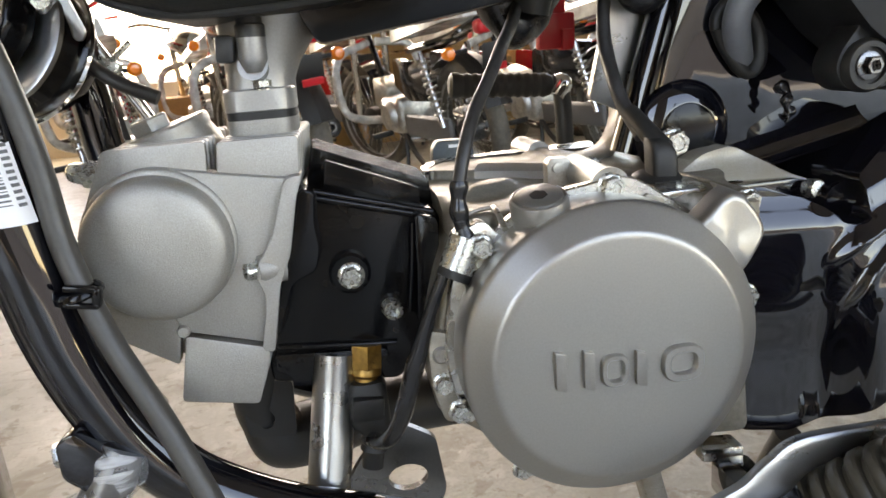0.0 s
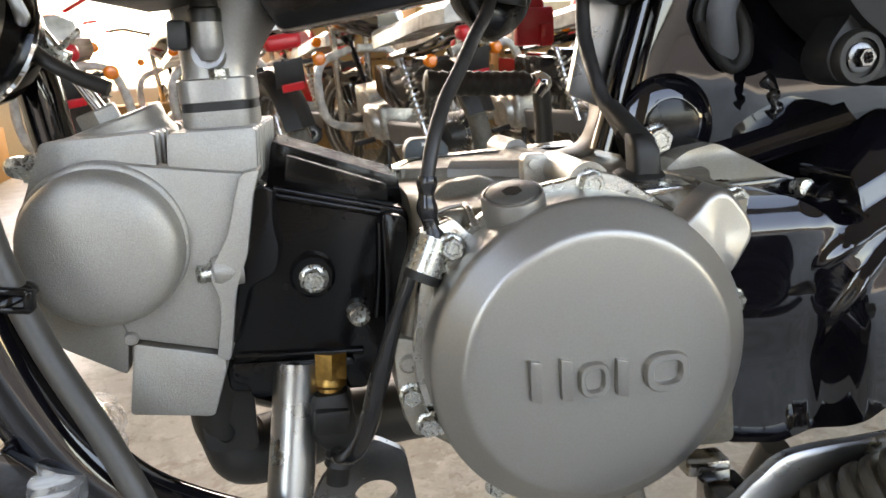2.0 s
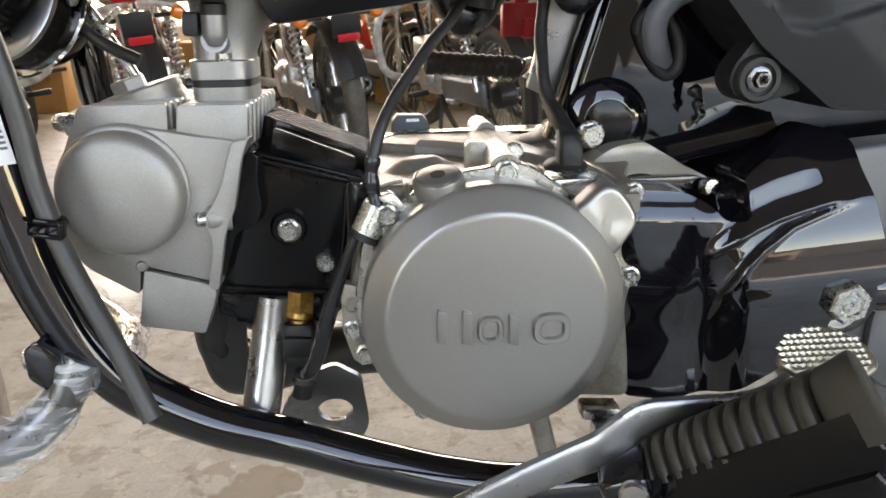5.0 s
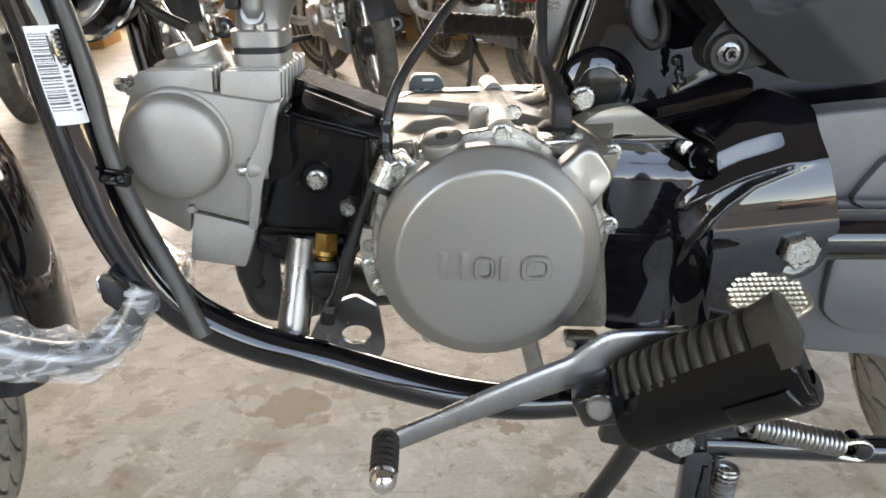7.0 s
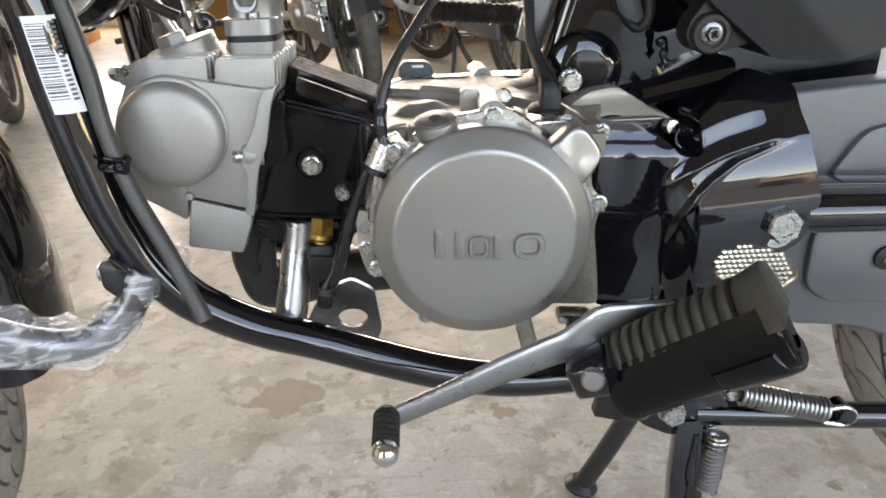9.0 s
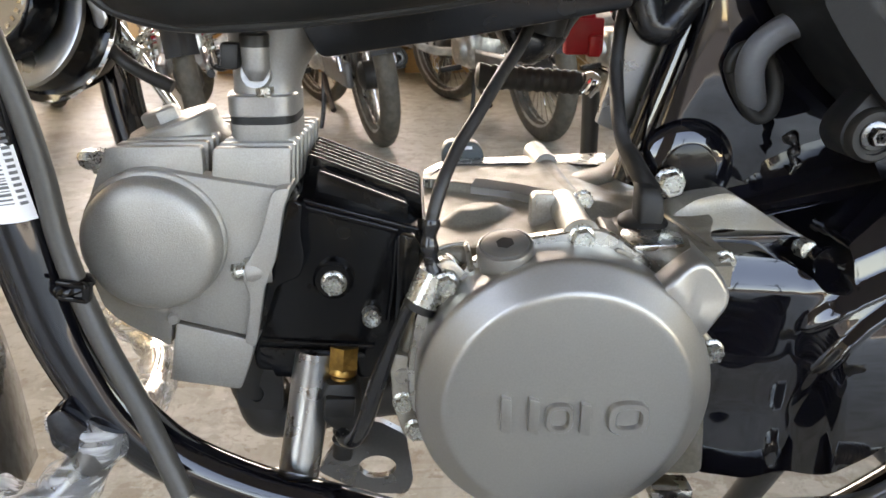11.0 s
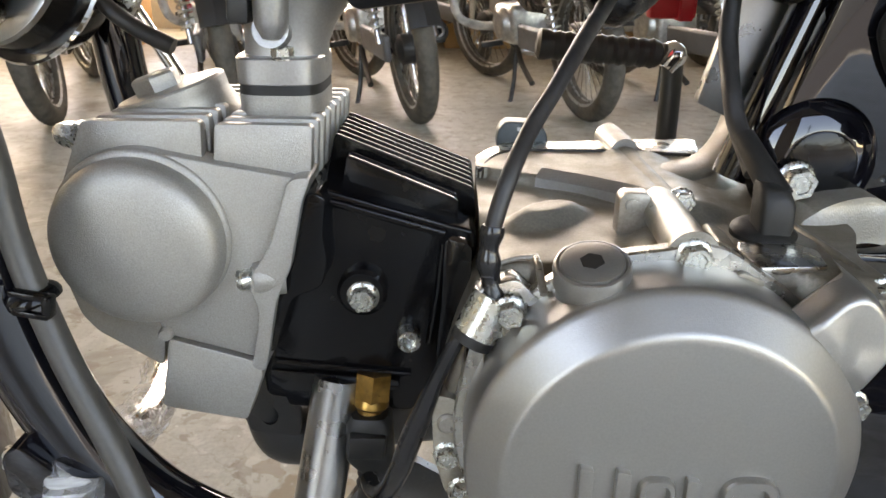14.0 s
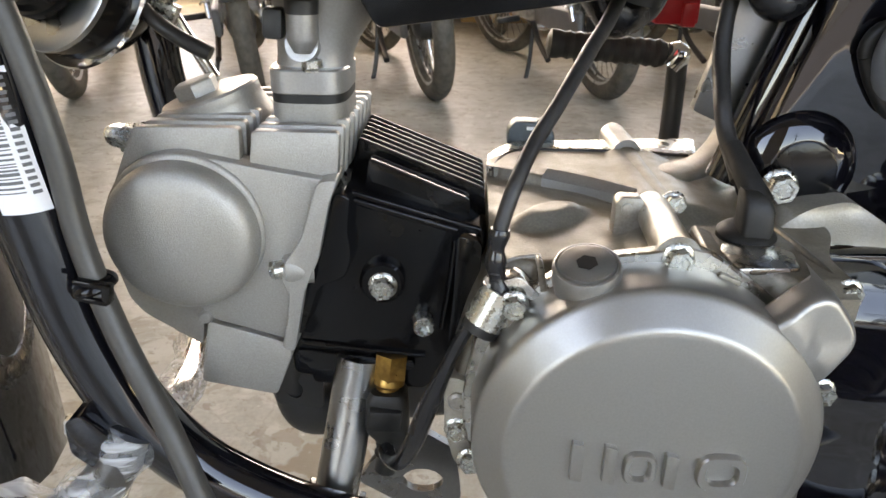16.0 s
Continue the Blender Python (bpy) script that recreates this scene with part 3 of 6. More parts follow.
part("rib", slab(rounded([(-0.0045, 0.0), (-0.0045, 0.0036), (-0.0030, 0.0046), (0.0040, 0.0020), (0.0045, 0.0)], 0.0008), -0.0235, 0.0235, 0.0008, 2, pose(0.1362, 0.3140, 0.4935, 0, 0, -4)), ALU_STAINED, upper)
part("rib", tube([(0.1700, 0.350, 0.4955), (0.1750, 0.318, 0.4945), (0.1800, 0.296, 0.4915)], 0.0016, 10, 6), ALU_STAINED, upper)
part("flat", slab(rounded([(0.1415, 0.3010), (0.1400, 0.3180), (0.1430, 0.3260), (0.1640, 0.3260), (0.1690, 0.3180), (0.1660, 0.3030)], 0.002), 0.490, 0.4956, 0.0008, 2, flat_up), ALU_POLISH, upper, "bright machined flat")
# curved flange rising behind towards the starter
arm_line = glide([(0.1280, 0.405, 0.4960), (0.1420, 0.409, 0.4975), (0.1560, 0.417, 0.4990), (0.1680, 0.430, 0.5040), (0.1760, 0.440, 0.5140), (0.1800, 0.448, 0.5230)], 6)
part("starter_hump", loft([[p + Vector((0.002, 0.014 * math.cos(a), 0.0)) + Vector((-0.45, 0, 0.9)) * 0.0042 * math.sin(a) for a in [2 * math.pi * k / 20 for k in range(20)]] for p in arm_line]), ALU_DUSTY, upper, "dusty curved casting flange", angle=60)
part("hump_foot", loft([[(0.156 + 0.030 * math.cos(a) * f, y, 0.482 + 0.0165 * math.sin(a) * f) for a in [2 * math.pi * k / 28 for k in range(28)]]
                        for y, f in ((0.372, 0.45), (0.382, 0.75), (0.398, 0.95), (0.43, 1.0), (0.445, 0.9))]), ALU_DUSTY, upper, angle=60)
part("rear_lug", pillow([(0.1680, 0.488), (0.1742, 0.4967), (0.1884, 0.5037), (0.2069, 0.5053), (0.2235, 0.4954), (0.2320, 0.4897), (0.2440, 0.4850), (0.2420, 0.4780), (0.2260, 0.4790), (0.2160, 0.4866), (0.1997, 0.4888), (0.1888, 0.4870)], (0.2069, 0.4945),
                        lambda x, z: 0.350 - 0.010 * smooth(0.503, 0.483, z) - 0.0030 * math.sin((x - 0.165) * 105), 0.41, 96, 18, 0.005), ALU_DUSTY, bike, "wavy bare cast rear engine lug", angle=70)
part("lug_stay", slab(rounded([(0.170, 0.4885), (0.200, 0.4875), (0.232, 0.4880), (0.246, 0.4840), (0.244, 0.4790), (0.205, 0.4800), (0.172, 0.4820)], 0.002), 0.334, 0.345, 0.0015), BLACK_GLOSS, bike, "glossy black stay under the engine lug")

# boss with its bolt above the cover
part("boss", join(lathe([(0.0088, 0), (0.0088, 0.002), (0.0078, 0.004), (0.0074, 0.046), (0.0068, 0.052), (0.0045, 0.056), (0, 0.057)], (0.1157, 0.2945, 0.5022), (0.03, 1, 0.02), 32),
                  slab(rounded([(0.0998, 0.492), (0.0998, 0.5085), (0.1018, 0.5108), (0.1110, 0.5105), (0.1150, 0.492)], 0.0015), 0.3340, 0.3420, 0.0008),
                  lathe([(0.0024, 0), (0.0024, 0.0018), (0, 0.0020)], (0.1043, 0.3340, 0.5062), (0, -1, 0.1), 16)), ALU_CAST, case, "cast bolt boss with a flat shoulder")
bolt(case, (0.1157, 0.2945, 0.5022), af=0.0092, spin=12)
bolt(case, (0.1305, 0.3580, 0.5000), (0.05, -0.97, 0.1), 0.0085)
bolt(case, (0.182, 0.297, 0.489), af=0.0080, spin=20)
bolt(case, (0.184, 0.300, 0.442), af=0.0085, spin=8)
bolt(case, (0.042, 0.291, 0.408), af=0.0080, spin=5)
bolt(case, (0.036, 0.296, 0.420), af=0.0075, spin=25)
bolt(case, (0.072, 0.303, 0.366), af=0.0075, spin=25)
part("dowel", lathe([(0.004, 0), (0.004, 0.006), (0.003, 0.007)], (0.036, 0.301, 0.434), (0, -1, 0), 16), ALU_CAST, case)
# plates beside the case's front edge
part("edge_plate", slab(rounded([(0.030, 0.446), (0.040, 0.444), (0.044, 0.418), (0.050, 0.400), (0.036, 0.400), (0.031, 0.418)], 0.004), 0.296, 0.304, 0.001), ALU_DUSTY, case)
part("bolt_tab", slab(rounded([(0.044, 0.489), (0.058, 0.494), (0.070, 0.482), (0.060, 0.478), (0.057, 0.464), (0.048, 0.474)], 0.003), 0.2925, 0.302, 0.001), ALU_POLISH, case)
part("recess_wall", tube([(0.0655, 0.3060, 0.4965), (0.0660, 0.2980, 0.4955), (0.0668, 0.2890, 0.4900)], 0.0013, 10, 5), ALU_CAST, case)
part("recess_wall", tube([(0.0535, 0.3045, 0.4945), (0.0590, 0.3052, 0.4960), (0.0655, 0.3055, 0.4965)], 0.0010, 10, 5), ALU_CAST, case)

# the round generator cover, its lug and raised emblem
CX, CZ = 0.1075, 0.4350
cover = part("generator_cover", lathe([(0.0655, -0.006), (0.0660, 0.004), (0.0660, 0.0258), (0.0658, 0.0272), (0.0650, 0.0283), (0.0636, 0.0293), (0.0558, 0.0356), (0.0550, 0.0362), (0.0542, 0.0366),
                                       (0.0532, 0.0369), (0.0515, 0.0370), (0.0300, 0.0375), (0, 0.0376)], (CX, 0.300, CZ), (0, -1, 0), 160), ALU_COVER, bike, "round satin silver generator cover with a raised emblem", angle=60)
LUG = [(0.1400, 0.4830), (0.1465, 0.4885), (0.1572, 0.4975), (0.1630, 0.4990), (0.1680, 0.4970), (0.1755, 0.4875), (0.1782, 0.4815), (0.1770, 0.4765), (0.1662, 0.4625), (0.1580, 0.4580)]
lug_rings = [[(px + (0.1600 - px) * k, min(y, 0.2835 + 0.0205 * smooth(0.156, 0.166, px - 0.5 * (pz - 0.49))) + 0.16 * max(0, (px - 0.158) * 0.75 + (pz - 0.480) * 0.66), pz + (0.4790 - pz) * k) for px, pz in evenly(rounded(LUG, 0.003), 64)]
             for y, k in ((0.304, -0.03), (0.2805, -0.01), (0.2765, 0.0), (0.2742, 0.025), (0.2727, 0.065), (0.2719, 0.12), (0.2716, 0.2), (0.2714, 0.7))]
part("lug", loft(lug_rings), ALU_COVER, cover, angle=60)
def scallop(a):
    """Radius of the bright joint face round the cover."""
    return 0.0695 + 0.0035 * max(0, math.cos(5 * (a - 1.35))) ** 2


joint_ring = [[(CX + r * math.cos(a), y, CZ + r * math.sin(a)) for r, y in ((0.0640, 0.2985), (0.0640, 0.2935), (scallop(a) - 0.0008, 0.2935), (scallop(a), 0.2943), (scallop(a), 0.2985))] for a in [radians(-75 + 285 * k / 150) for k in range(151)]]
part("joint_face", loft(joint_ring), ALU_POLISH, case, "bright machined joint face round the cover")
def emblem_ring(cx, cz, a, b, w, turn=0.0):
    """A raised rounded ring of the emblem, proud of the cover's face."""
    rows = []
    for k in range(33):
        t = 2 * math.pi * k / 32
        c, q = math.copysign(abs(math.cos(t)) ** 0.7, math.cos(t)), math.copysign(abs(math.sin(t)) ** 0.7, math.sin(t))
        rows.append([(cx + (a + d) * c, y, cz + (b + d) * q) for d, y in ((0, 0.2632), (0, 0.2605), (-0.0006, 0.2597), (-w + 0.0006, 0.2597), (-w, 0.2605), (-w, 0.2632))])
    return loft(rows, closed=True, caps=False)


def emblem_bar(x0, x1, z0, z1):
    return slab(rounded([(x0, z0), (x0, z1), (x1, z1 - 0.0012), (x1, z0 - 0.0012)], 0.0008), 0.2597, 0.2630, 0.0006, 2)


part("emblem", emblem_bar(0.0780, 0.0825, 0.4268, 0.4435), ALU_COVER, cover, "raised plain emblem shape")
part("emblem", emblem_bar(0.0900, 0.0945, 0.4258, 0.4425), ALU_COVER, cover)
part("emblem", emblem_ring(0.1035, 0.4320, 0.0062, 0.0072, 0.0026), ALU_COVER, cover)
part("emblem", emblem_bar(0.1125, 0.1170, 0.4245, 0.4395), ALU_COVER, cover)
part("emblem", emblem_ring(0.1335, 0.4312, 0.0092, 0.0082, 0.0036), ALU_COVER, cover)

# inspection plug with its hexagon socket
PAX = Vector((-0.12, -0.26, 0.95)).normalized()
PAT = Vector((0.0815, 0.2865, 0.4975))
plug = part("inspection_plug", lathe([(0.0118, -0.018), (0.0118, -0.002), (0.0125, -0.0015), (0.0125, 0.0045), (0.0120, 0.0060), (0.0113, 0.0064), (0.0109, 0.0056), (0.0104, 0.0056), (0.0102, 0.0062), (0, 0.0062)], PAT, PAX, 48), ALU_COVER, bike,
            "satin aluminium inspection plug with a hexagon socket")
part("face", lathe([(0.0101, 0.0060), (0.0101, 0.0067), (0.0097, 0.0069), (0, 0.0069)], PAT, PAX, 48), ALU_COVER, plug)
# Solid black hexagon gives the shade of a socket that is not cut.
part("socket", lathe([(0.0040, 0.0), (0.0040, 0.0071), (0, 0.0071)], PAT, PAX, 6), GASKET_SOCKET_BLACK, plug, "black hexagon standing in for the shaded socket")
part("nib", box((0.003, 0.004, 0.006), Matrix.Translation(PAT + Vector((0.0135, -0.001, -0.001))), 0.0006), ALU_POLISH, plug)

# oil cap at the far side
oil_cap = part("oil_cap", slab(rounded([(0.0610, 0.494), (0.0612, 0.5045), (0.0650, 0.5098), (0.0840, 0.5092), (0.0885, 0.5035), (0.0890, 0.494)], 0.004), 0.460, 0.474, 0.002, 3), GREEN_CAP, bike, "grey-green plastic oil cap")
part("imprint", box((0.009, 0.0008, 0.002), pose(0.0765, 0.4598, 0.5060), 0), WHITE_LABEL, oil_cap)

# rubber-booted switch on the case, with its cable
part("switch_base", lathe([(0.0122, -0.003), (0.0122, 0.0012), (0.0110, 0.0024), (0.008, 0.0036)], (0.1560, 0.335, 0.4955), (0.0, -0.12, 1), 28), RUBBER, case, "black rubber grommet")
boot = part("switch_boot", join(loft([ring_rect(bx, by, bz, w, d, k, 28) for bx, by, bz, w, d, k in ((0.1572, 0.3330, 0.4960, 0.0062, 0.0066, 5), (0.1575, 0.3330, 0.5000, 0.0066, 0.0070, 5), (0.1572, 0.3335, 0.5085, 0.0066, 0.0072, 4), (0.1562, 0.3350, 0.5135, 0.0058, 0.0066, 3), (0.1550, 0.3370, 0.5160, 0.0040, 0.0046, 2.4))]),
                                tube([(0.1590, 0.334, 0.510), (0.1550, 0.343, 0.518), (0.1520, 0.358, 0.527)], lambda t: 0.0056 - 0.0010 * t, 14)), RUBBER, bike, "black rubber boot on the neutral switch")
part("cable", tube([(0.1535, 0.346, 0.516), (0.1515, 0.364, 0.530), (0.1500, 0.372, 0.541), (0.1515, 0.384, 0.552), (0.1530, 0.395, 0.568), (0.1580, 0.405, 0.595), (0.166, 0.410, 0.64)], 0.0040, 14, wobble=0.15), SLEEVE, boot)

# ---- cylinder ----
CYL = [(-0.0215, 0.508), (0.046, 0.489), (0.0475, 0.484), (0.043, 0.455), (0.037, 0.424), (0.020, 0.401), (-0.045, 0.408), (-0.046, 0.432)]
cylinder = part("cylinder", slab(rounded(CYL, 0.004), 0.349, 0.430, 0.0045, 4), BLACK_ENGINE, bike, "black enamelled cylinder with cooling fins")
for k in range(2):
    y = 0.3570 + 0.0062 * k
    part("fin", slab(rounded([(-0.0060, 0.5180), (0.0393, 0.4998), (0.0390, 0.4860), (-0.0090, 0.5010)], 0.0020, 3), y, y + 0.0034 - 0.0008 * k, 0.0010, 3), BLACK_ENGINE, cylinder)
for k in range(7):
    y = 0.3705 + 0.0072 * k
    part("fin", slab(rounded([(-0.0124, 0.5238), (0.0462, 0.5008), (0.0472, 0.4860), (-0.0165, 0.505)], 0.0020, 3), y, y + 0.0016, 0.0005, 2), BLACK_ENGINE, cylinder)
part("flange", slab(rounded([(-0.0195, 0.508), (-0.0120, 0.506), (-0.0140, 0.490), (-0.0125, 0.478), (-0.0155, 0.467), (-0.0280, 0.462), (-0.0370, 0.436), (-0.0445, 0.438), (-0.030, 0.475)], 0.004), 0.3395, 0.358, 0.004, 4), BLACK_ENGINE, cylinder)
part("flange", slab(rounded([(0.034, 0.490), (0.045, 0.487), (0.044, 0.455), (0.040, 0.430), (0.031, 0.434), (0.033, 0.460)], 0.003), 0.338, 0.352, 0.002), BLACK_ENGINE, cylinder)
part("skirt", slab(rounded([(-0.0420, 0.424), (0.0150, 0.4195), (0.0150, 0.4140), (-0.0020, 0.4130), (-0.0050, 0.4035), (-0.0345, 0.4055), (-0.0360, 0.4120), (-0.0420, 0.4140)], 0.002), 0.346, 0.40, 0.002), BLACK_ENGINE, cylinder)


for rx, rz in ((0.0400, 0.4870), (0.0335, 0.4840)):
    part("rib", tube([(rx, 0.3475, rz), (rx - 0.0020, 0.3470, rz - 0.022), (rx - 0.0055, 0.3475, rz - 0.046)], 0.0016, 10, 4), BLACK_ENGINE, cylinder)
part("step", tube([(-0.0120, 0.3490, 0.5010), (0.0100, 0.3485, 0.4950), (0.0340, 0.3480, 0.4885)], 0.0020, 10, 4), BLACK_ENGINE, cylinder)
part("step", tube([(-0.0400, 0.3490, 0.4270), (-0.0100, 0.3485, 0.4240), (0.0200, 0.3485, 0.4215)], 0.0018, 10, 4), BLACK_ENGINE, cylinder)
part("collar", lathe([(0.0105, 0), (0.0105, 0.004), (0.009, 0.0052)], (0.0, 0.349, 0.4625), (0, -1, 0), 28), BLACK_ENGINE, cylinder)
bolt(cylinder, (0.0005, 0.344, 0.4615), af=0.0096, spin=10)
part("stud", lathe([(0.0050, 0), (0.0050, 0.008), (0.0044, 0.0086), (0.0030, 0.0086), (0.003, 0.006), (0, 0.006)], (0.0185, 0.350, 0.4410), (0.15, -1, 0), 20), ZINC, cylinder, "zinc socket screw head")

# ---- cylinder head ----
HEAD = [(-0.118, 0.507), (-0.104, 0.5290), (-0.0610, 0.5290), (-0.0608, 0.5150), (-0.0550, 0.5150), (-0.0548, 0.5290), (-0.0185, 0.5290), (-0.0215, 0.508), (-0.045, 0.430), (-0.0535, 0.4045), (-0.0870, 0.4095), (-0.0850, 0.428), (-0.110, 0.446), (-0.121, 0.470)]
head = part("cylinder_head", slab(rounded(HEAD, 0.0015), 0.352, 0.440, 0.002), ALU_HEAD, bike, "grey cast cylinder head with fins and a round side cover")
for k in range(8):
    y = 0.3445 + 0.0112 * k
    a = -0.1035 + 0.0010 * min(k, 3)
    part("fin", slab(rounded([(a - 0.0135, 0.506), (a - 0.001, 0.5330), (-0.0590, 0.5335), (-0.0600, 0.5180), (-0.0650, 0.505)], 0.0025), y, y + 0.0052, 0.0012), ALU_HEAD, head)
    b = -0.0160 + 0.0005 * k
    part("fin", slab(rounded([(-0.0560, 0.5170), (-0.0540, 0.5325), (b - 0.0005, 0.5325), (b - 0.0025, 0.5080), (-0.052, 0.502)], 0.0025), y, y + 0.0052, 0.0012), ALU_HEAD, head)
# lower plates, split below the round cover
part("side_plate", slab(rounded([(-0.1235, 0.470), (-0.1190, 0.450), (-0.1130, 0.442), (-0.0875, 0.4255), (-0.0850, 0.4405), (-0.082, 0.47), (-0.1, 0.50), (-0.119, 0.500)], 0.0025), 0.3455, 0.353, 0.0015), ALU_HEAD, head)
part("side_plate", slab(rounded([(-0.0815, 0.4420), (-0.0435, 0.4310), (-0.0430, 0.4250), (-0.0520, 0.4015), (-0.0885, 0.4080)], 0.0025), 0.3402, 0.353, 0.0015), ALU_HEAD, head)
part("side_plate", slab(rounded([(-0.0825, 0.4450), (-0.0420, 0.4335), (-0.0380, 0.4520), (-0.0320, 0.4820), (-0.0230, 0.5080), (-0.0225, 0.5133), (-0.0516, 0.5180), (-0.0696, 0.5215), (-0.0820, 0.5235), (-0.1000, 0.5150)], 0.003), 0.3392, 0.353, 0.0022, 3), ALU_HEAD, head)
# rim round the side cover running back to the joint
DX, DZ, DR = -0.0855, 0.4874, 0.0339

part("side_rim", lathe([(DR * 1.04, -0.002), (DR * 1.04, 0.0030), (DR * 1.03, 0.0046), (DR * 0.98, 0.0052)], (DX + 0.0004, 0.3425, DZ + 0.0014), (0, -1, 0), 72), ALU_HEAD, head, angle=60)

part("side_cover", lathe([(DR, -0.002), (DR, 0.0055), (DR * 0.992, 0.0078), (DR * 0.970, 0.0098), (DR * 0.935, 0.0116), (DR * 0.89, 0.0129), (DR * 0.82, 0.0141), (DR * 0.70, 0.0151), (DR * 0.5, 0.0160), (DR * 0.25, 0.0165), (0, 0.0167)],
                          (DX, 0.3410, DZ), (0, -1, 0), 72), ALU_HEAD, head, "shallow domed grey round cover", angle=60)
# joint flange, its boss and screw
part("joint_flange", slab(rounded([(-0.0163, 0.5152), (-0.0250, 0.5139), (-0.0275, 0.507), (-0.0335, 0.4880), (-0.0385, 0.4800), (-0.0425, 0.4745), (-0.0435, 0.468), (-0.0405, 0.4600), (-0.0420, 0.4480), (-0.0460, 0.4323), (-0.0401, 0.4300), (-0.0333, 0.4632), (-0.0266, 0.4777), (-0.0205, 0.505)], 0.003), 0.3345, 0.3560, 0.0026, 3), ALU_HEAD, head)
part("boss", lathe([(0.0078, 0), (0.0076, 0.010), (0.0066, 0.0125), (0.0040, 0.0130)], (-0.0310, 0.3430, 0.4712), (-1, -0.28, 0), 28), ALU_HEAD, head)
part("screw", lathe([(0.0054, 0), (0.0054, 0.0012), (0.0042, 0.0016), (0.0042, 0.0062), (0.0034, 0.0070), (0.0020, 0.0070), (0.0018, 0.0055), (0, 0.0055)], (-0.0425, 0.3395, 0.4712), (-0.86, -0.50, 0), 24), ZINC, head, "zinc screw head")
part("nub", lathe([(0.0032, 0), (0.0032, 0.006), (0.0024, 0.0072), (0, 0.0074)], (-0.0815, 0.3440, 0.4452), (0, -1, 0), 14), ALU_HEAD, head)
# tappet cap on top with a hexagon
TAX = Vector((-0.30, -0.05, 0.95)).normalized()
TAT = Vector((-0.0850, 0.392, 0.5330))
cap = part("tappet_cap", lathe([(0.0265, -0.016), (0.0250, -0.006), (0.0235, -0.001), (0.0238, 0.000), (0.0238, 0.0042), (0.0228, 0.0054), (0, 0.0058)], TAT, TAX, 44), ALU_HEAD, bike, "grey cast tappet cap with a hexagon")
part("hexagon", lathe([(0.0105, 0.004), (0.0105, 0.0100), (0.0095, 0.0110), (0, 0.0110)], TAT - Vector((0.005, 0, 0)), TAX, 6), ALU_HEAD, cap)
nut = part("cap_nut", lathe([(0.0072, 0), (0.0072, 0.0075), (0.0058, 0.0082), (0.0056, 0.0120), (0.0044, 0.0150), (0.0022, 0.0168), (0, 0.0172)], (-0.1140, 0.372, 0.5190), (-0.95, 0, 0.2), 6), ZINC, bike, "zinc domed cap nut")
part("washer", lathe([(0.0088, -0.003), (0.0088, 0.0008), (0.005, 0.0010)], (-0.1140, 0.372, 0.5190), (-0.95, 0, 0.2), 24), ZINC, nut)

# ---- inlet pipe ----
inlet = part("inlet_pipe", loft([ring_rect(-0.0338, MID, 0.5505, 0.0174, 0.0175, 2.6), ring_rect(-0.0332, MID, 0.558, 0.0172, 0.0172, 2.3), ring_rect(-0.0315, MID, 0.566, 0.0190, 0.018, 2.1),
                                 ring_rect(-0.0290, MID, 0.574, 0.0222, 0.019, 2), ring_rect(-0.0245, MID, 0.586, 0.0275, 0.022, 2), ring_rect(-0.0190, MID, 0.600, 0.0315, 0.025, 2), ring_rect(-0.0120, MID, 0.620, 0.0350, 0.027, 2)]), ALU_INLET, bike, "matt cast inlet pipe with a bolted flange", angle=60)
part("flange", loft([ring_rect(-0.0345, MID, z, 0.0178 - i, 0.0235 - i, 4) for z, i in ((0.5435, 0.0004), (0.5439, 0), (0.5535, 0), (0.5543, 0.0008))]), ALU_INLET, inlet)
part("gasket", loft([ring_rect(-0.0345, MID, z, 0.0173, 0.0230, 4) for z in (0.5395, 0.5435)]), GASKET_SOCKET_BLACK, inlet, "black gasket")
part("seat", loft([ring_rect(-0.0345, MID, z, 0.0174, 0.0232, 4) for z in (0.528, 0.5395)]), ALU_HEAD, inlet)
bolt(inlet, (-0.0315, 0.3690, 0.5535), (0, 0, 1), 0.0080, 12, 0.6, 1.35)
part("stub", join(lathe([(0.0040, -0.004), (0.0062, 0), (0.0068, 0.002), (0.0068, 0.0155), (0.0060, 0.0165)], (-0.0338, 0.3640, 0.5660), (0.02, 0, 1), 24),
                  lathe([(0.0075, 0), (0.0060, 0.008), (0.0045, 0.012)], (-0.0345, 0.3640, 0.5655), (0.15, 1, -0.3), 20)), ALU_INLET, inlet, "cast hose stub")
part("stub_cap", lathe([(0.0072, 0.0120), (0.0072, 0.0175), (0.0062, 0.0185), (0.0062, 0.0215), (0.0045, 0.0225), (0, 0.0228)], (-0.0338, 0.3640, 0.5660), (0.02, 0, 1), 10), BLACK_PLASTIC, inlet, "black ribbed stub cap")
part("side_cap", box((0.009, 0.010, 0.013), pose(-0.0465, 0.368, 0.5735, 0, 4, 0), 0.002), BLACK_PLASTIC, inlet)

# ---- cradle tubes ----
LEFT = [(-0.1760, 0.700), (-0.1590, 0.640), (-0.1420, 0.566), (-0.1380, 0.530), (-0.1327, 0.495), (-0.1248, 0.455), (-0.1110, 0.418), (-0.0942, 0.393), (-0.0745, 0.3755), (-0.0405, 0.3575), (0.0000, 0.3440), (0.0400, 0.3290),
        (0.0820, 0.3150), (0.1260, 0.3060), (0.1700, 0.3060), (0.215, 0.310), (0.27, 0.325), (0.32, 0.36)]
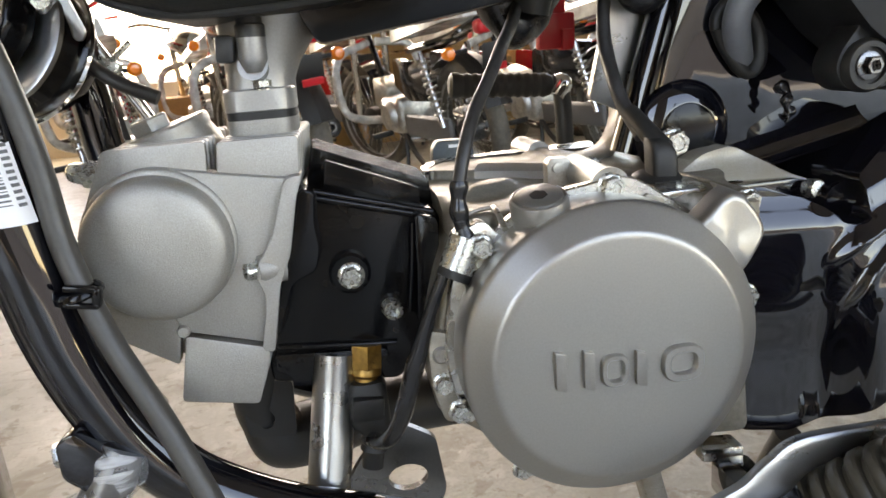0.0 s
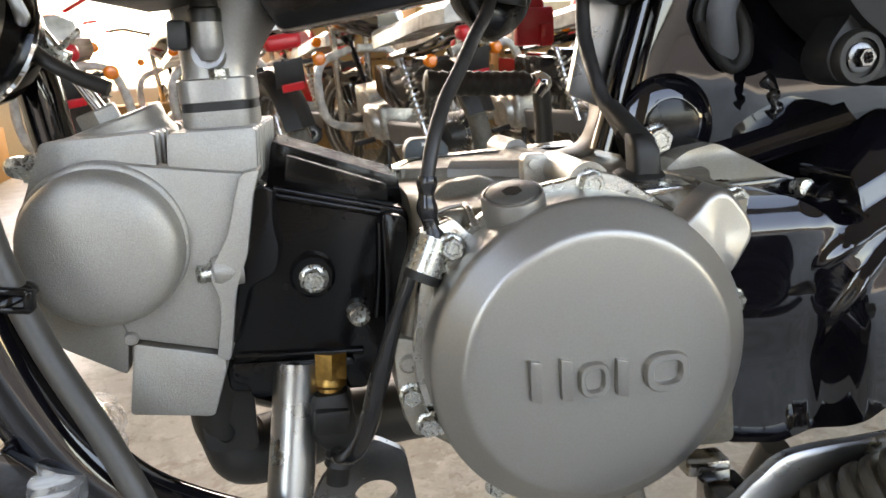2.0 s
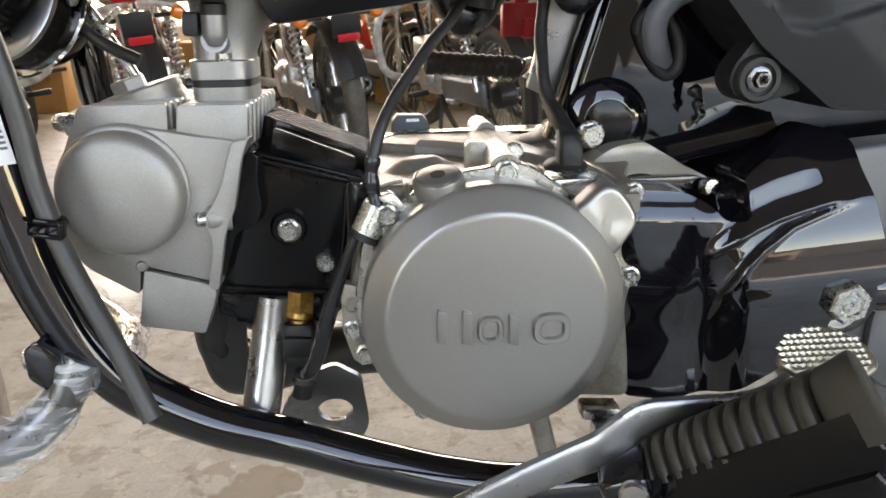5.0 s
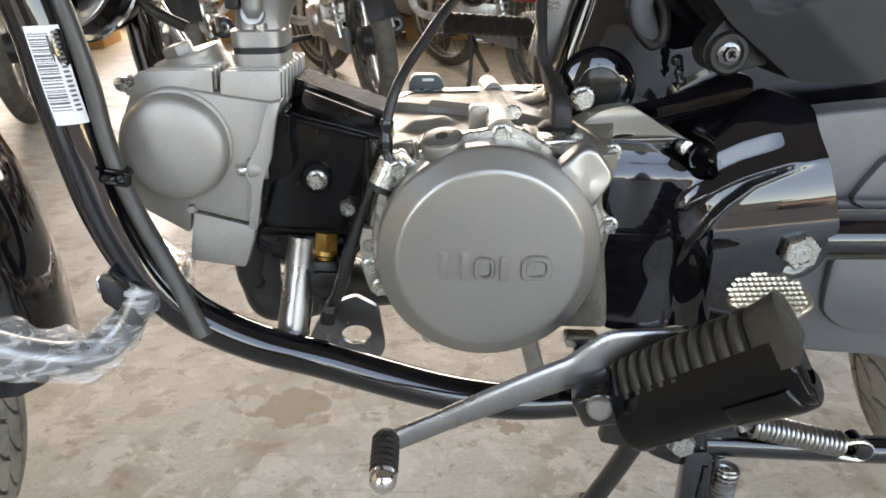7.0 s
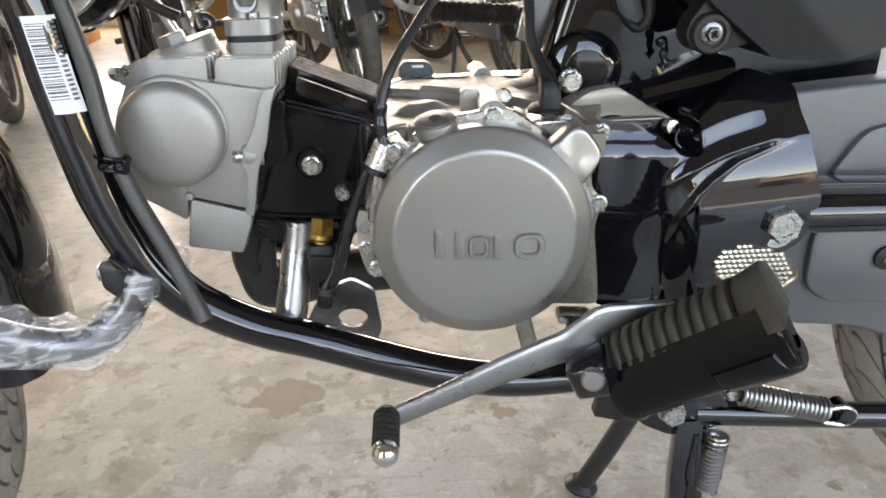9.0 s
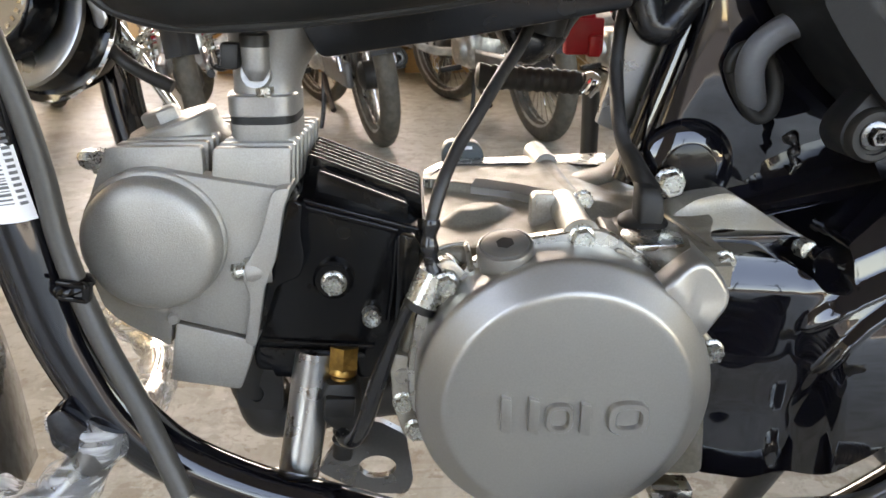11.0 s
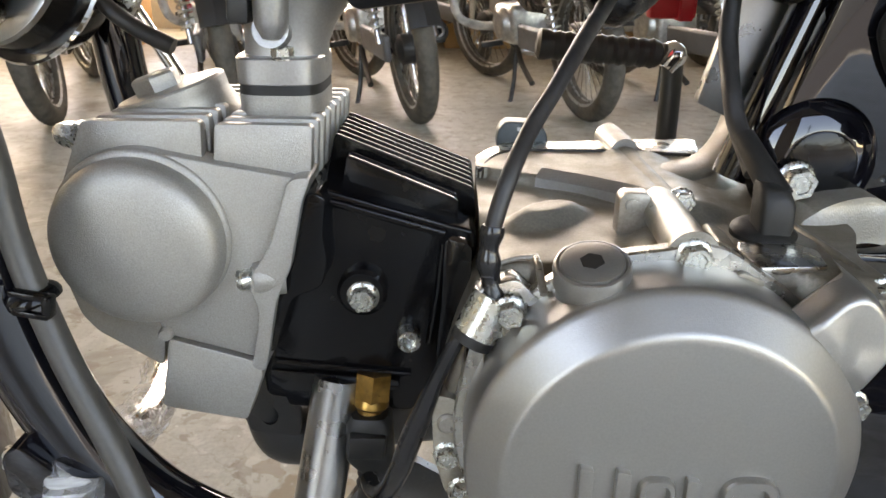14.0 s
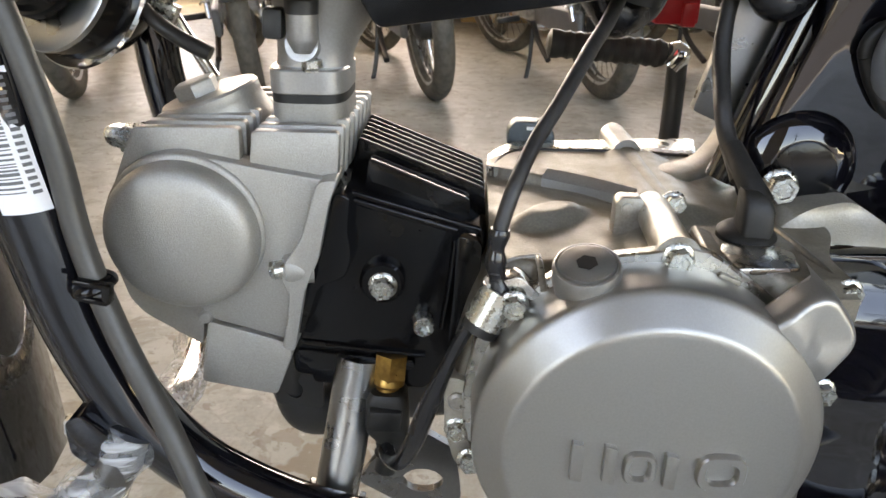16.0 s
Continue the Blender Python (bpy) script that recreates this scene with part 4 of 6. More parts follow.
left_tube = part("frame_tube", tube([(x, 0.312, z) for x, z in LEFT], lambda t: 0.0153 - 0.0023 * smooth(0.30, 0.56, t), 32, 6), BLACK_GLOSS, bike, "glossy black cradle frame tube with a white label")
part("frame_tube", tube([(x, 2 * MID - 0.312, z) for x, z in LEFT], 0.0120, 20, 6), BLACK_GLOSS, bike, "glossy black cradle frame tube")
# white label with printed bars, wrapped on the tube
def on_tube(x, z, turn, lift):
    """A point on the left tube's face beside its middle line at height z."""
    for (x0, z0), (x1, z1) in zip(LEFT, LEFT[1:]):
        if z1 <= z <= z0:
            t = (z - z0) / (z1 - z0)
            return Vector((x0 + (x1 - x0) * t + (0.0153 + lift) * math.sin(turn), 0.312 - (0.0153 + lift) * math.cos(turn), z))


def wrapped(z0, z1, a0, a1, lift, nz=6, na=8):
    bm = bmesh.new()
    grid = [[bm.verts.new(on_tube(0, z0 + (z1 - z0) * i / nz, a0 + (a1 - a0) * k / na, lift)) for k in range(na + 1)] for i in range(nz + 1)]
    for a, b in zip(grid, grid[1:]):
        for k in range(na):
            bm.faces.new((a[k], a[k + 1], b[k + 1], b[k]))
    return bm


label = part("label", wrapped(0.511, 0.5650, -0.06, 1.12, 0.0003), WHITE_LABEL, left_tube, "white paper label with a printed bar code")
zz = 0.5610
rng = random.Random(4)
while zz > 0.519:
    w = rng.choice((0.0005, 0.0008, 0.0013))
    part("bar", wrapped(zz - w, zz, 0.0, 0.66, 0.0005, 1, 4), PRINT, label)
    zz -= w + rng.choice((0.0005, 0.0007, 0.0011))
zz = 0.5620
for k in range(17):
    part("print", wrapped(zz - 0.0014, zz, 0.78, 1.00, 0.0005, 1, 3), PRINT, label)
    zz -= 0.00265
# breather hose strapped to the tube
HOSE = [(-0.150, 0.316, 0.66), (-0.1360, 0.314, 0.606), (-0.1250, 0.311, 0.564), (-0.1190, 0.309, 0.531), (-0.1145, 0.305, 0.497), (-0.1020, 0.297, 0.460), (-0.0840, 0.287, 0.424), (-0.0662, 0.275, 0.3850)]
hose = part("breather_hose", tube([(x + 0.0010, y, z) for x, y, z in HOSE], 0.0052, 16, 6), HOSE_DARK, bike, "dark grey breather hose tied to the frame tube")
strap = part("cable_tie", tube([(-0.1105 + 0.0066 * math.cos(a), 0.3030 + 0.0066 * math.sin(a), 0.4800 + 0.002 * math.cos(a)) for a in [2 * math.pi * k / 20 for k in range(21)]], 0.0022, 10, 1, flat=1.5), BLACK_ENGINE, bike, "black cable tie")
for dz in (-0.0036, 0.0036):
    part("strap_lock", box((0.0125, 0.004, 0.0024), pose(-0.1080, 0.2960, 0.4800 + dz, 0, 10, 0), 0.0008), BLACK_ENGINE, strap)
part("strap_lock", box((0.0035, 0.005, 0.0085), pose(-0.1022, 0.2968, 0.4790, 0, 10, 0), 0.001), BLACK_ENGINE, strap)

# ---- exhaust, mounts below the engine ----
exhaust = part("exhaust_pipe", tube([(-0.058, 0.402, 0.410), (-0.062, 0.405, 0.385), (-0.062, 0.410, 0.362), (-0.052, 0.415, 0.343), (-0.030, 0.425, 0.339), (0.00, 0.435, 0.341), (0.05, 0.450, 0.336), (0.12, 0.470, 0.325), (0.30, 0.50, 0.31)], lambda t: 0.0145 + 0.0055 * smooth(0.26, 0.38, t), 24), BLACK_PLASTIC, bike, "matt black exhaust pipe")


stay = part("engine_stay", join(tube([(-0.0240, 0.330, 0.348), (-0.0160, 0.345, 0.395), (-0.0120, 0.350, 0.420)], 0.0112, 20, 4), box((0.030, 0.02, 0.006), pose(-0.0240, 0.325, 0.3485, 0, 18, 0), 0.001)), LEVER_STEEL, bike, "satin plated engine stay")
bolt(stay, (-0.0190, 0.318, 0.352), (0, -1, 0.4), 0.006)


def holed_plate(outline, holes, y0, y1):
    """A plate with round holes, cut through as rings of wall joined to the outline."""
    bm = bmesh.new()
    for y in (y0, y1):
        loops = [[bm.verts.new((x, y, z)) for x, z in outline]]
        for hx, hz, hr, hk in holes:
            loops.append([bm.verts.new((hx + hr * math.cos(2 * math.pi * k / 20), y, hz + hr * hk * math.sin(2 * math.pi * k / 20))) for k in range(20)])
        edges = [bm.edges.new((lp[i - 1], lp[i])) for lp in loops for i in range(len(lp))]
        bmesh.ops.triangle_fill(bm, use_beauty=True, use_dissolve=False, edges=edges)
        if y == y0:
            first = loops
    for a, b in zip(first, loops):
        for i in range(len(a)):
            bm.faces.new((a[i - 1], a[i], b[i], b[i - 1]))
    return bm


part("heat_tab", holed_plate(rounded([(-0.069, 0.355), (-0.042, 0.352), (-0.040, 0.388), (-0.071, 0.390)], 0.004), [(-0.0580, 0.3650, 0.0048, 1.25)], 0.3950, 0.3985), BLACK_PLASTIC, exhaust)
part("gusset", holed_plate(rounded([(-0.016, 0.338), (-0.008, 0.352), (0.004, 0.366), (0.020, 0.372), (0.036, 0.362), (0.040, 0.330), (0.036, 0.320), (0.010, 0.322)], 0.004), [(0.019, 0.3400, 0.0110, 0.72)], 0.352, 0.357), DARK_STEEL, bike, "dark metal engine mounting plate with a round hole")
part("rear_stay", box((0.012, 0.016, 0.05), pose(0.142, 0.318, 0.345, 0, -14, 0), 0.003), ALU_CAST, bike)
part("drain_boss", box((0.022, 0.014, 0.008), pose(0.172, 0.300, 0.362, 0, 4, 0), 0.002), ALU_POLISH, bike)

# brass temperature sensor with its connector
sensor = part("temperature_sensor", join(lathe([(0.0085, -0.004), (0.0085, 0.0075), (0.0078, 0.0088)], (0.0035, 0.3470, 0.4190), (-0.10, -0.20, -1), 6), lathe([(0.0060, 0.006), (0.0078, 0.0085), (0.0078, 0.0115), (0.0062, 0.0130), (0.0062, 0.018)], (0.0035, 0.3470, 0.4190), (-0.10, -0.20, -1), 24)), BRASS, bike, "brass temperature sensor with a black connector")
part("connector", join(loft([ring_rect(cx0, 0.3430, cz0, w, d, 4, 24) for cx0, cz0, w, d in ((0.0020, 0.4060, 0.0080, 0.0080), (0.0018, 0.4025, 0.0100, 0.0095), (0.0015, 0.3860, 0.0110, 0.0100), (0.0022, 0.3830, 0.0104, 0.0098), (0.0045, 0.3770, 0.0078, 0.0080))]),
                       box((0.0165, 0.006, 0.013), pose(0.0012, 0.3335, 0.3940, 4, 6, 8), 0.002),
                       lathe([(0.0078, 0), (0.0078, 0.003), (0.0064, 0.004), (0.0078, 0.007), (0.0064, 0.009), (0.0074, 0.012), (0.0058, 0.014), (0.0056, 0.022)], (0.0045, 0.3420, 0.3790), (-0.20, -0.1, -1), 18)), RUBBER, sensor, "dirty black connector")

# ---- wiring ----
lead = part("generator_lead", tube([(0.110, 0.410, 0.590), (0.0980, 0.385, 0.575), (0.0890, 0.365, 0.5675), (0.0800, 0.345, 0.559), (0.0715, 0.330, 0.549), (0.0630, 0.318, 0.539), (0.0560, 0.305, 0.528), (0.0515, 0.299, 0.516), (0.0490, 0.296, 0.505), (0.0490, 0.2945, 0.494)], lambda t: 0.0033 - 0.0004 * t, 16, 6, wobble=0.05), SLEEVE, bike, "grey-black sheathed generator lead")
part("tape", tube([(0.0500, 0.297, 0.511), (0.0488, 0.2955, 0.500), (0.0505, 0.2950, 0.4870)], lambda t: 0.0040 + 0.0006 * math.sin(t * 14), 14, 8, wobble=0.25), TAPE, lead, "black tape winding")
clip = part("cable_clip", join(tube([(0.0515, 0.2955, 0.4860), (0.0450, 0.2930, 0.4730)], 0.0078, 22, 3), box((0.018, 0.0022, 0.013), pose(0.0530, 0.2905, 0.4795, 0, 20, 0), 0.0008)), ZINC, bike, "zinc plated cable clip")
bolt(clip, (0.0560, 0.2895, 0.4835), af=0.0082, spin=18)
part("band", tube([(0.0458, 0.2935, 0.4745), (0.0435, 0.2930, 0.4700)], 0.0076, 18, 2), RUBBER, clip)
part("lower_lead", tube([(0.0415, 0.294, 0.476), (0.0372, 0.294, 0.466), (0.0335, 0.295, 0.457), (0.0295, 0.296, 0.446), (0.0235, 0.298, 0.428), (0.0180, 0.300, 0.410), (0.0120, 0.306, 0.3935), (0.0060, 0.318, 0.3830), (0.0020, 0.330, 0.378)],
                       lambda t: 0.0028 + 0.0014 * smooth(0.25, 0.5, t), 14, 8, wobble=0.18), TAPE, lead, "black taped lead")
part("harness", tube([(0.085, 0.420, 0.640), (0.096, 0.415, 0.600), (0.106, 0.415, 0.578), (0.116, 0.425, 0.580), (0.135, 0.430, 0.600)], 0.0130, 16, 8, wobble=0.25), TAPE, bike, "taped wiring harness")
part("harness", tube([(0.120, 0.405, 0.650), (0.1190, 0.405, 0.610), (0.1140, 0.408, 0.582)], lambda t: 0.0150 - 0.003 * t, 18, 8, wobble=0.1), RUBBER, bike, "black rubber-sleeved wiring harness")
part("harness", tube([(0.158, 0.395, 0.640), (0.164, 0.390, 0.600), (0.172, 0.388, 0.585), (0.190, 0.390, 0.60)], 0.0095, 14, 8, wobble=0.2), TAPE, bike, "taped wiring harness")
tag = thing("tag", (0.158, 0.500, 0.560), "red plastic connector hanging on its wire", "connector")
part("body", join(box((0.026, 0.010, 0.024), pose(0.1585, 0.500, 0.5730), 0.002), box((0.011, 0.008, 0.034), pose(0.1600, 0.500, 0.600), 0.002), box((0.008, 0.012, 0.014), pose(0.1650, 0.498, 0.5670), 0.001)), RED_PLASTIC, tag)

# ---- tank, backbone ----
def tank_ring(y, drop):
    return [(-0.108 + 0.01 * drop, y, 0.640), (-0.099, y, 0.606 + drop), (-0.085, y, 0.5925 + drop), (-0.060, y, 0.586 + drop), (0.000, y, 0.589 + drop), (0.060, y, 0.5965 + drop), (0.110, y, 0.606 + drop),
            (0.170, y, 0.632 + drop), (0.20, y, 0.68), (0.10, y, 0.74), (-0.06, y, 0.74)]


tank = part("fuel_tank", loft([tank_ring(y, d) for y, d in ((0.305, 0.050), (0.312, 0.022), (0.328, 0.004), (0.350, 0.0), (0.380, -0.001), (0.42, 0.004), (0.45, 0.02), (0.47, 0.05))]), BLACK_PLASTIC, bike, "black underside of the fuel tank cover", angle=60)
part("lip", tube([(-0.097, 0.332, 0.604), (-0.085, 0.335, 0.5945), (-0.055, 0.338, 0.5880), (0.000, 0.338, 0.5910), (0.060, 0.338, 0.5985), (0.105, 0.338, 0.607)], 0.0022, 8), BLACK_PLASTIC, tank)
back = part("backbone", slab(rounded([(-0.01, 0.586), (-0.002, 0.5725), (0.070, 0.5825), (0.150, 0.5960), (0.150, 0.65), (-0.01, 0.63)], 0.004), 0.362, 0.404, 0.004), BLACK_ENGINE, bike, "black frame backbone")


# ---- horn and its bracket ----
HA = Vector((-0.36, -0.80, 0.36)).normalized()
HP = Vector((-0.1570, 0.424, 0.5840))
horn = part("horn", lathe([(0.030, -0.022), (0.0375, -0.010), (0.0380, 0.000), (0.0372, 0.012), (0.0352, 0.0135), (0, 0.0137)], HP, HA, 48), BLACK_ENGINE, bike, "round black horn with a bright rim and a stamped disc")
part("rim", lathe([(0.036, -0.006), (0.0420, -0.005), (0.0428, -0.0035), (0.0420, -0.002), (0.036, -0.001)], HP, HA, 52), CHROME, horn, "bright metal rim")
part("disc", lathe([(0.0385, 0.012), (0.0382, 0.0145), (0.0365, 0.0152), (0.030, 0.0150), (0, 0.0150)], HP, HA, 48), LEVER_STEEL, horn, "dull metal flange disc")
cap_at = HP + Vector((-0.003, 0, 0.005))
part("centre_cap", lathe([(0.0285, 0.0145), (0.0285, 0.027), (0.0270, 0.0295), (0.0262, 0.0300), (0.0255, 0.0290), (0, 0.0290)], cap_at, HA, 44), BLACK_ENGINE, horn)
part("face", lathe([(0.0252, 0.0288), (0.0248, 0.0298), (0, 0.0302)], cap_at, HA, 44), LEVER_STEEL, horn, "stamped metal face")
for k in range(11):
    a0 = radians(-112 + 13 * k)
    part("stamp", box((0.0030, 0.0016 + 0.0008 * (k % 2), 0.0008), Matrix.Translation(cap_at) @ frame_of(HA) @ pose(0.0205 * math.cos(a0), 0.0205 * math.sin(a0), 0.0301, 0, 0, math.degrees(a0)), 0), ALU_POLISH, horn)
part("bracket", slab(rounded([(-0.150, 0.640), (-0.128, 0.618), (-0.118, 0.5875), (-0.122, 0.5830), (-0.140, 0.600), (-0.165, 0.632)], 0.004), 0.404, 0.408, 0.001), LEVER_STEEL, horn)
bolt(horn, (-0.1345, 0.4035, 0.6040), af=0.009)
part("mount_stay", tube([(-0.136, 0.420, 0.66), (-0.128, 0.425, 0.60), (-0.117, 0.435, 0.570), (-0.100, 0.440, 0.535)], 0.0035, 10), CHROME, bike)
part("stay_clip", join(box((0.012, 0.008, 0.012), pose(-0.1180, 0.430, 0.5690, 0, 25, 0), 0.001), box((0.022, 0.003, 0.003), pose(-0.112, 0.428, 0.5760, 0, -40, 0), 0.0008)), ZINC, bike)
part("horn_lead", tube([(-0.136, 0.420, 0.590), (-0.121, 0.415, 0.571), (-0.106, 0.411, 0.5605), (-0.090, 0.410, 0.5525)], 0.0038, 12, wobble=0.1), SLEEVE, bike, "sheathed horn lead")

# ---- rear frame panel, hose grommet ----
PANEL = [(0.165, 0.505), (0.176, 0.545), (0.192, 0.600), (0.205, 0.660), (0.40, 0.66), (0.40, 0.47), (0.33, 0.45), (0.295, 0.44), (0.262, 0.44), (0.235, 0.45), (0.20, 0.484)]
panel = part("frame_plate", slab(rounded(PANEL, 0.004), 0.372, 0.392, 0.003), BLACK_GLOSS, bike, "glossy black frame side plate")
part("post", tube([(0.166, 0.395, 0.500), (0.178, 0.395, 0.540), (0.196, 0.395, 0.600), (0.208, 0.395, 0.65)], 0.0105, 20), BLACK_GLOSS, panel)
part("stay_strip", slab(rounded([(0.1465, 0.5325), (0.1600, 0.5265), (0.1740, 0.5200), (0.1840, 0.572), (0.196, 0.650), (0.176, 0.650), (0.1603, 0.590)], 0.002), 0.402, 0.408, 0.001), LEVER_STEEL, panel, "bright metal strip")
part("swage", lathe([(0.0275, 0.0), (0.0268, 0.0012), (0.0250, 0.0034), (0.0225, 0.0052), (0.0195, 0.0066), (0.0160, 0.0078), (0.0148, 0.0080), (0, 0.0080)], (0.1880, 0.3725, 0.5135), (0, -1, 0), 64), BLACK_GLOSS, panel, angle=80)
part("disc", lathe([(0.0152, 0.0074), (0.0150, 0.0084), (0.0142, 0.0088), (0, 0.0088)], (0.1880, 0.3725, 0.5135), (0, -1, 0), 48), BLACK_ENGINE, panel, "black disc under the bolt")
bolt(panel, (0.1765, 0.3600, 0.5090), af=0.0118, spin=14)

shelf_rings = []
for i in range(13):
    sx = 0.214 + 0.078 * i / 12
    lift = (sx - 0.2419) * 0.207
    shelf_rings.append([(sx, sy, sz + lift) for sy, sz in ((0.374, 0.511), (0.3705, 0.506), (0.366, 0.5022), (0.3605, 0.4985), (0.3572, 0.4962), (0.3560, 0.4940), (0.3585, 0.4925), (0.374, 0.4890))])
part("shelf", loft(shelf_rings), BLACK_GLOSS, panel, angle=60)
GR = [(0.2030, 0.5690), (0.2075, 0.5765), (0.2150, 0.5765), (0.2230, 0.5700), (0.2290, 0.5580), (0.2285, 0.5450), (0.2220, 0.5408), (0.2170, 0.5445), (0.2085, 0.5560)]
grommet = part("grommet", join(tube([(x, 0.367, z) for x, z in [*evenly(rounded(GR, 0.008), 40), evenly(rounded(GR, 0.008), 40)[0]]], 0.0046, 12, 1, flat=0.8), slab(rounded(GR, 0.008), 0.3685, 0.373, 0.001)), RUBBER, bike, "grey-black rubber grommet round a hose")
part("hose", tube([(0.270, 0.345, 0.5925), (0.240, 0.347, 0.5925), (0.2220, 0.350, 0.5880), (0.2115, 0.353, 0.5790), (0.2090, 0.356, 0.5690), (0.2125, 0.361, 0.5590), (0.2195, 0.370, 0.5490)], 0.0070, 18), HOSE_GREY, grommet, "grey drain hose")
part("push_clip", tube([(0.2345, 0.358, 0.5350), (0.2375, 0.354, 0.5295), (0.2360, 0.352, 0.5240), (0.2385, 0.352, 0.5200), (0.2350, 0.353, 0.5165)], lambda t: 0.0030 + 0.0008 * math.sin(t * 20), 10, wobble=0.3), TAPE, bike, "black wiring clip")
# air box with its moulded step, mounting ear and screw
AIR = [(0.213, 0.600), (0.2255, 0.5841), (0.2385, 0.5696), (0.2463, 0.5607), (0.2887, 0.5272), (0.3315, 0.5262), (0.365, 0.5380), (0.42, 0.56), (0.42, 0.68), (0.20, 0.68)]
SEAM = [(0.235, 0.600), (0.2500, 0.5760), (0.2560, 0.5690), (0.2689, 0.5672), (0.2765, 0.5688), (0.3185, 0.5812), (0.42, 0.610)]
FACET = [(0.240, 0.620), (0.284, 0.571), (0.3269, 0.5309), (0.36, 0.500)]
airbox = part("air_box", pillow(AIR, (0.32, 0.60), lambda x, z: 0.300 + 0.22 * max(-off_line(x, z, FACET), 0.0) + 0.0035 * smooth(0.0, 0.0025, off_line(x, z, SEAM)), 0.36, 130, 30, 0.004), AIR_BOX_PLASTIC, bike, "matt black air box")
ear = part("ear", slab(rounded([(0.2470, 0.5640), (0.2365, 0.5500), (0.2345, 0.5420), (0.2395, 0.5335), (0.2485, 0.5305), (0.2580, 0.5320), (0.2755, 0.5365)], 0.004), 0.3135, 0.332, 0.003), AIR_BOX_PLASTIC, airbox)
part("bush", lathe([(0.0125, 0), (0.0125, 0.004), (0.0110, 0.006), (0.0085, 0.006), (0.0085, 0.004)], (0.2492, 0.3150, 0.5432), (0, -1, 0), 32), RUBBER, airbox, "grey-black rubber bush")
SCREW = Vector((0.2492, 0.3110, 0.5432))
screw = part("screw", join(lathe([(0.0066, 0), (0.0066, 0.001), (0.0056, 0.0015)], SCREW, (0, -1, 0), 28),
                           lathe([(0.0046, 0.001), (0.0046, 0.0046), (0.0040, 0.0054), (0.0027, 0.0054), (0.0027, 0.0040), (0, 0.0040)], SCREW, (0, -1, 0), 6)), DARK_STEEL, airbox, "dark steel cross-head screw")
for turn in (35, 125):
    part("cross", box((0.0052, 0.0012, 0.0013), pose(0.2492, 0.3060, 0.5432, 0, turn, 0), 0), BLACK_ENGINE, airbox)

# ---- sprocket cover ----
SPROCKET = [(0.186, 0.4865), (0.214, 0.4855), (0.2285, 0.4785), (0.2345, 0.4705), (0.2460, 0.4700), (0.2515, 0.4770), (0.2480, 0.4870), (0.2470, 0.4915), (0.262, 0.5015), (0.277, 0.5110), (0.2890, 0.5172), (0.3075, 0.5120), (0.3115, 0.5085), (0.3118, 0.4956),
            (0.3165, 0.4716), (0.3238, 0.4415), (0.3225, 0.4370), (0.315, 0.4340), (0.300, 0.4330), (0.292, 0.4100), (0.268, 0.3860), (0.243, 0.3700), (0.215, 0.3620), (0.190, 0.3640), (0.182, 0.3950), (0.182, 0.4300)]
# two crests that meet in a point and hold a leaf-shaped groove between them
CREST = [(0.2289, 0.4535), (0.2372, 0.4598), (0.2489, 0.4666), (0.2625, 0.4722), (0.2767, 0.4761), (0.2909, 0.4795), (0.3063, 0.4812), (0.3350, 0.4840)]
LOW_CREST = [(0.2300, 0.4000), (0.2360, 0.4312), (0.2450, 0.4479), (0.2530, 0.4561), (0.2698, 0.4679), (0.2906, 0.4758), (0.3063, 0.4812)]


def leaned(angle, start, rise):
    """Depth gained up a face whose lean back in degrees is angle(height), in millimetre steps."""
    out = [0.0]
    while len(out) < rise:
        out.append(out[-1] + math.tan(radians(angle(start + 0.001 * len(out)))) * 0.001)
    return out


def along_table(table, f):
    f = min(max(f, 0), len(table) - 1.001)
    k = int(f)
    return table[k] + (table[k + 1] - table[k]) * (f - k)


BULGE = leaned(lambda z: -6 * smooth(0.425, 0.395, z) + 8.5 * smooth(0.422, 0.452, z) + 11 * smooth(0.450, 0.472, z), 0.372, 170)
ABOVE = leaned(lambda v: 18 + 22 * smooth(0, 0.003, v) + 8 * smooth(0.020, 0.030, v), 0.0, 70)
ABOVE_STEP = leaned(lambda v: 18 + 22 * smooth(0, 0.003, v) - 25 * smooth(0.0085, 0.0105, v) * smooth(0.0210, 0.0185, v) + 8 * smooth(0.020, 0.030, v), 0.0, 70)


def crest_height(x):
    for (x0, z0), (x1, z1) in zip(CREST, CREST[1:]):
        if x <= x1:
            break
    return z0 + (z1 - z0) * (x - x0) / (x1 - x0)


def sprocket_face(x, z):
    up, low = off_line(x, z, CREST), off_line(x, z, LOW_CREST)
    top = crest_height(x)
    step = smooth(0.305, 0.275, x)
    v = (z - top) * 1000
    main = 0.2915 + along_table(BULGE, (min(z, top) - 0.10 * (x - 0.285) - 0.372) * 1000) + step * along_table(ABOVE_STEP, v) + (1 - step) * along_table(ABOVE, v)
    if up < 0 < low:
        main += 0.0034 * smooth(0, 0.0034, min(-up, low))
    lip = smooth(0.312, 0.290, x) * smooth(0.385, 0.405, z)
    main -= lip * (0.0009 * math.exp(-(up / 0.0016) ** 2) + 0.0007 * math.exp(-(low / 0.0014) ** 2))
    left = 0.3050 - 0.0045 * smooth(0.185, 0.225, x) + 0.0075 * smooth(0.4690, 0.4890, z) + 0.0045 * smooth(0.44, 0.40, z)
    w = smooth(0.222, 0.246, x + 0.10 * (z - 0.45))
    return left + (main - left) * w


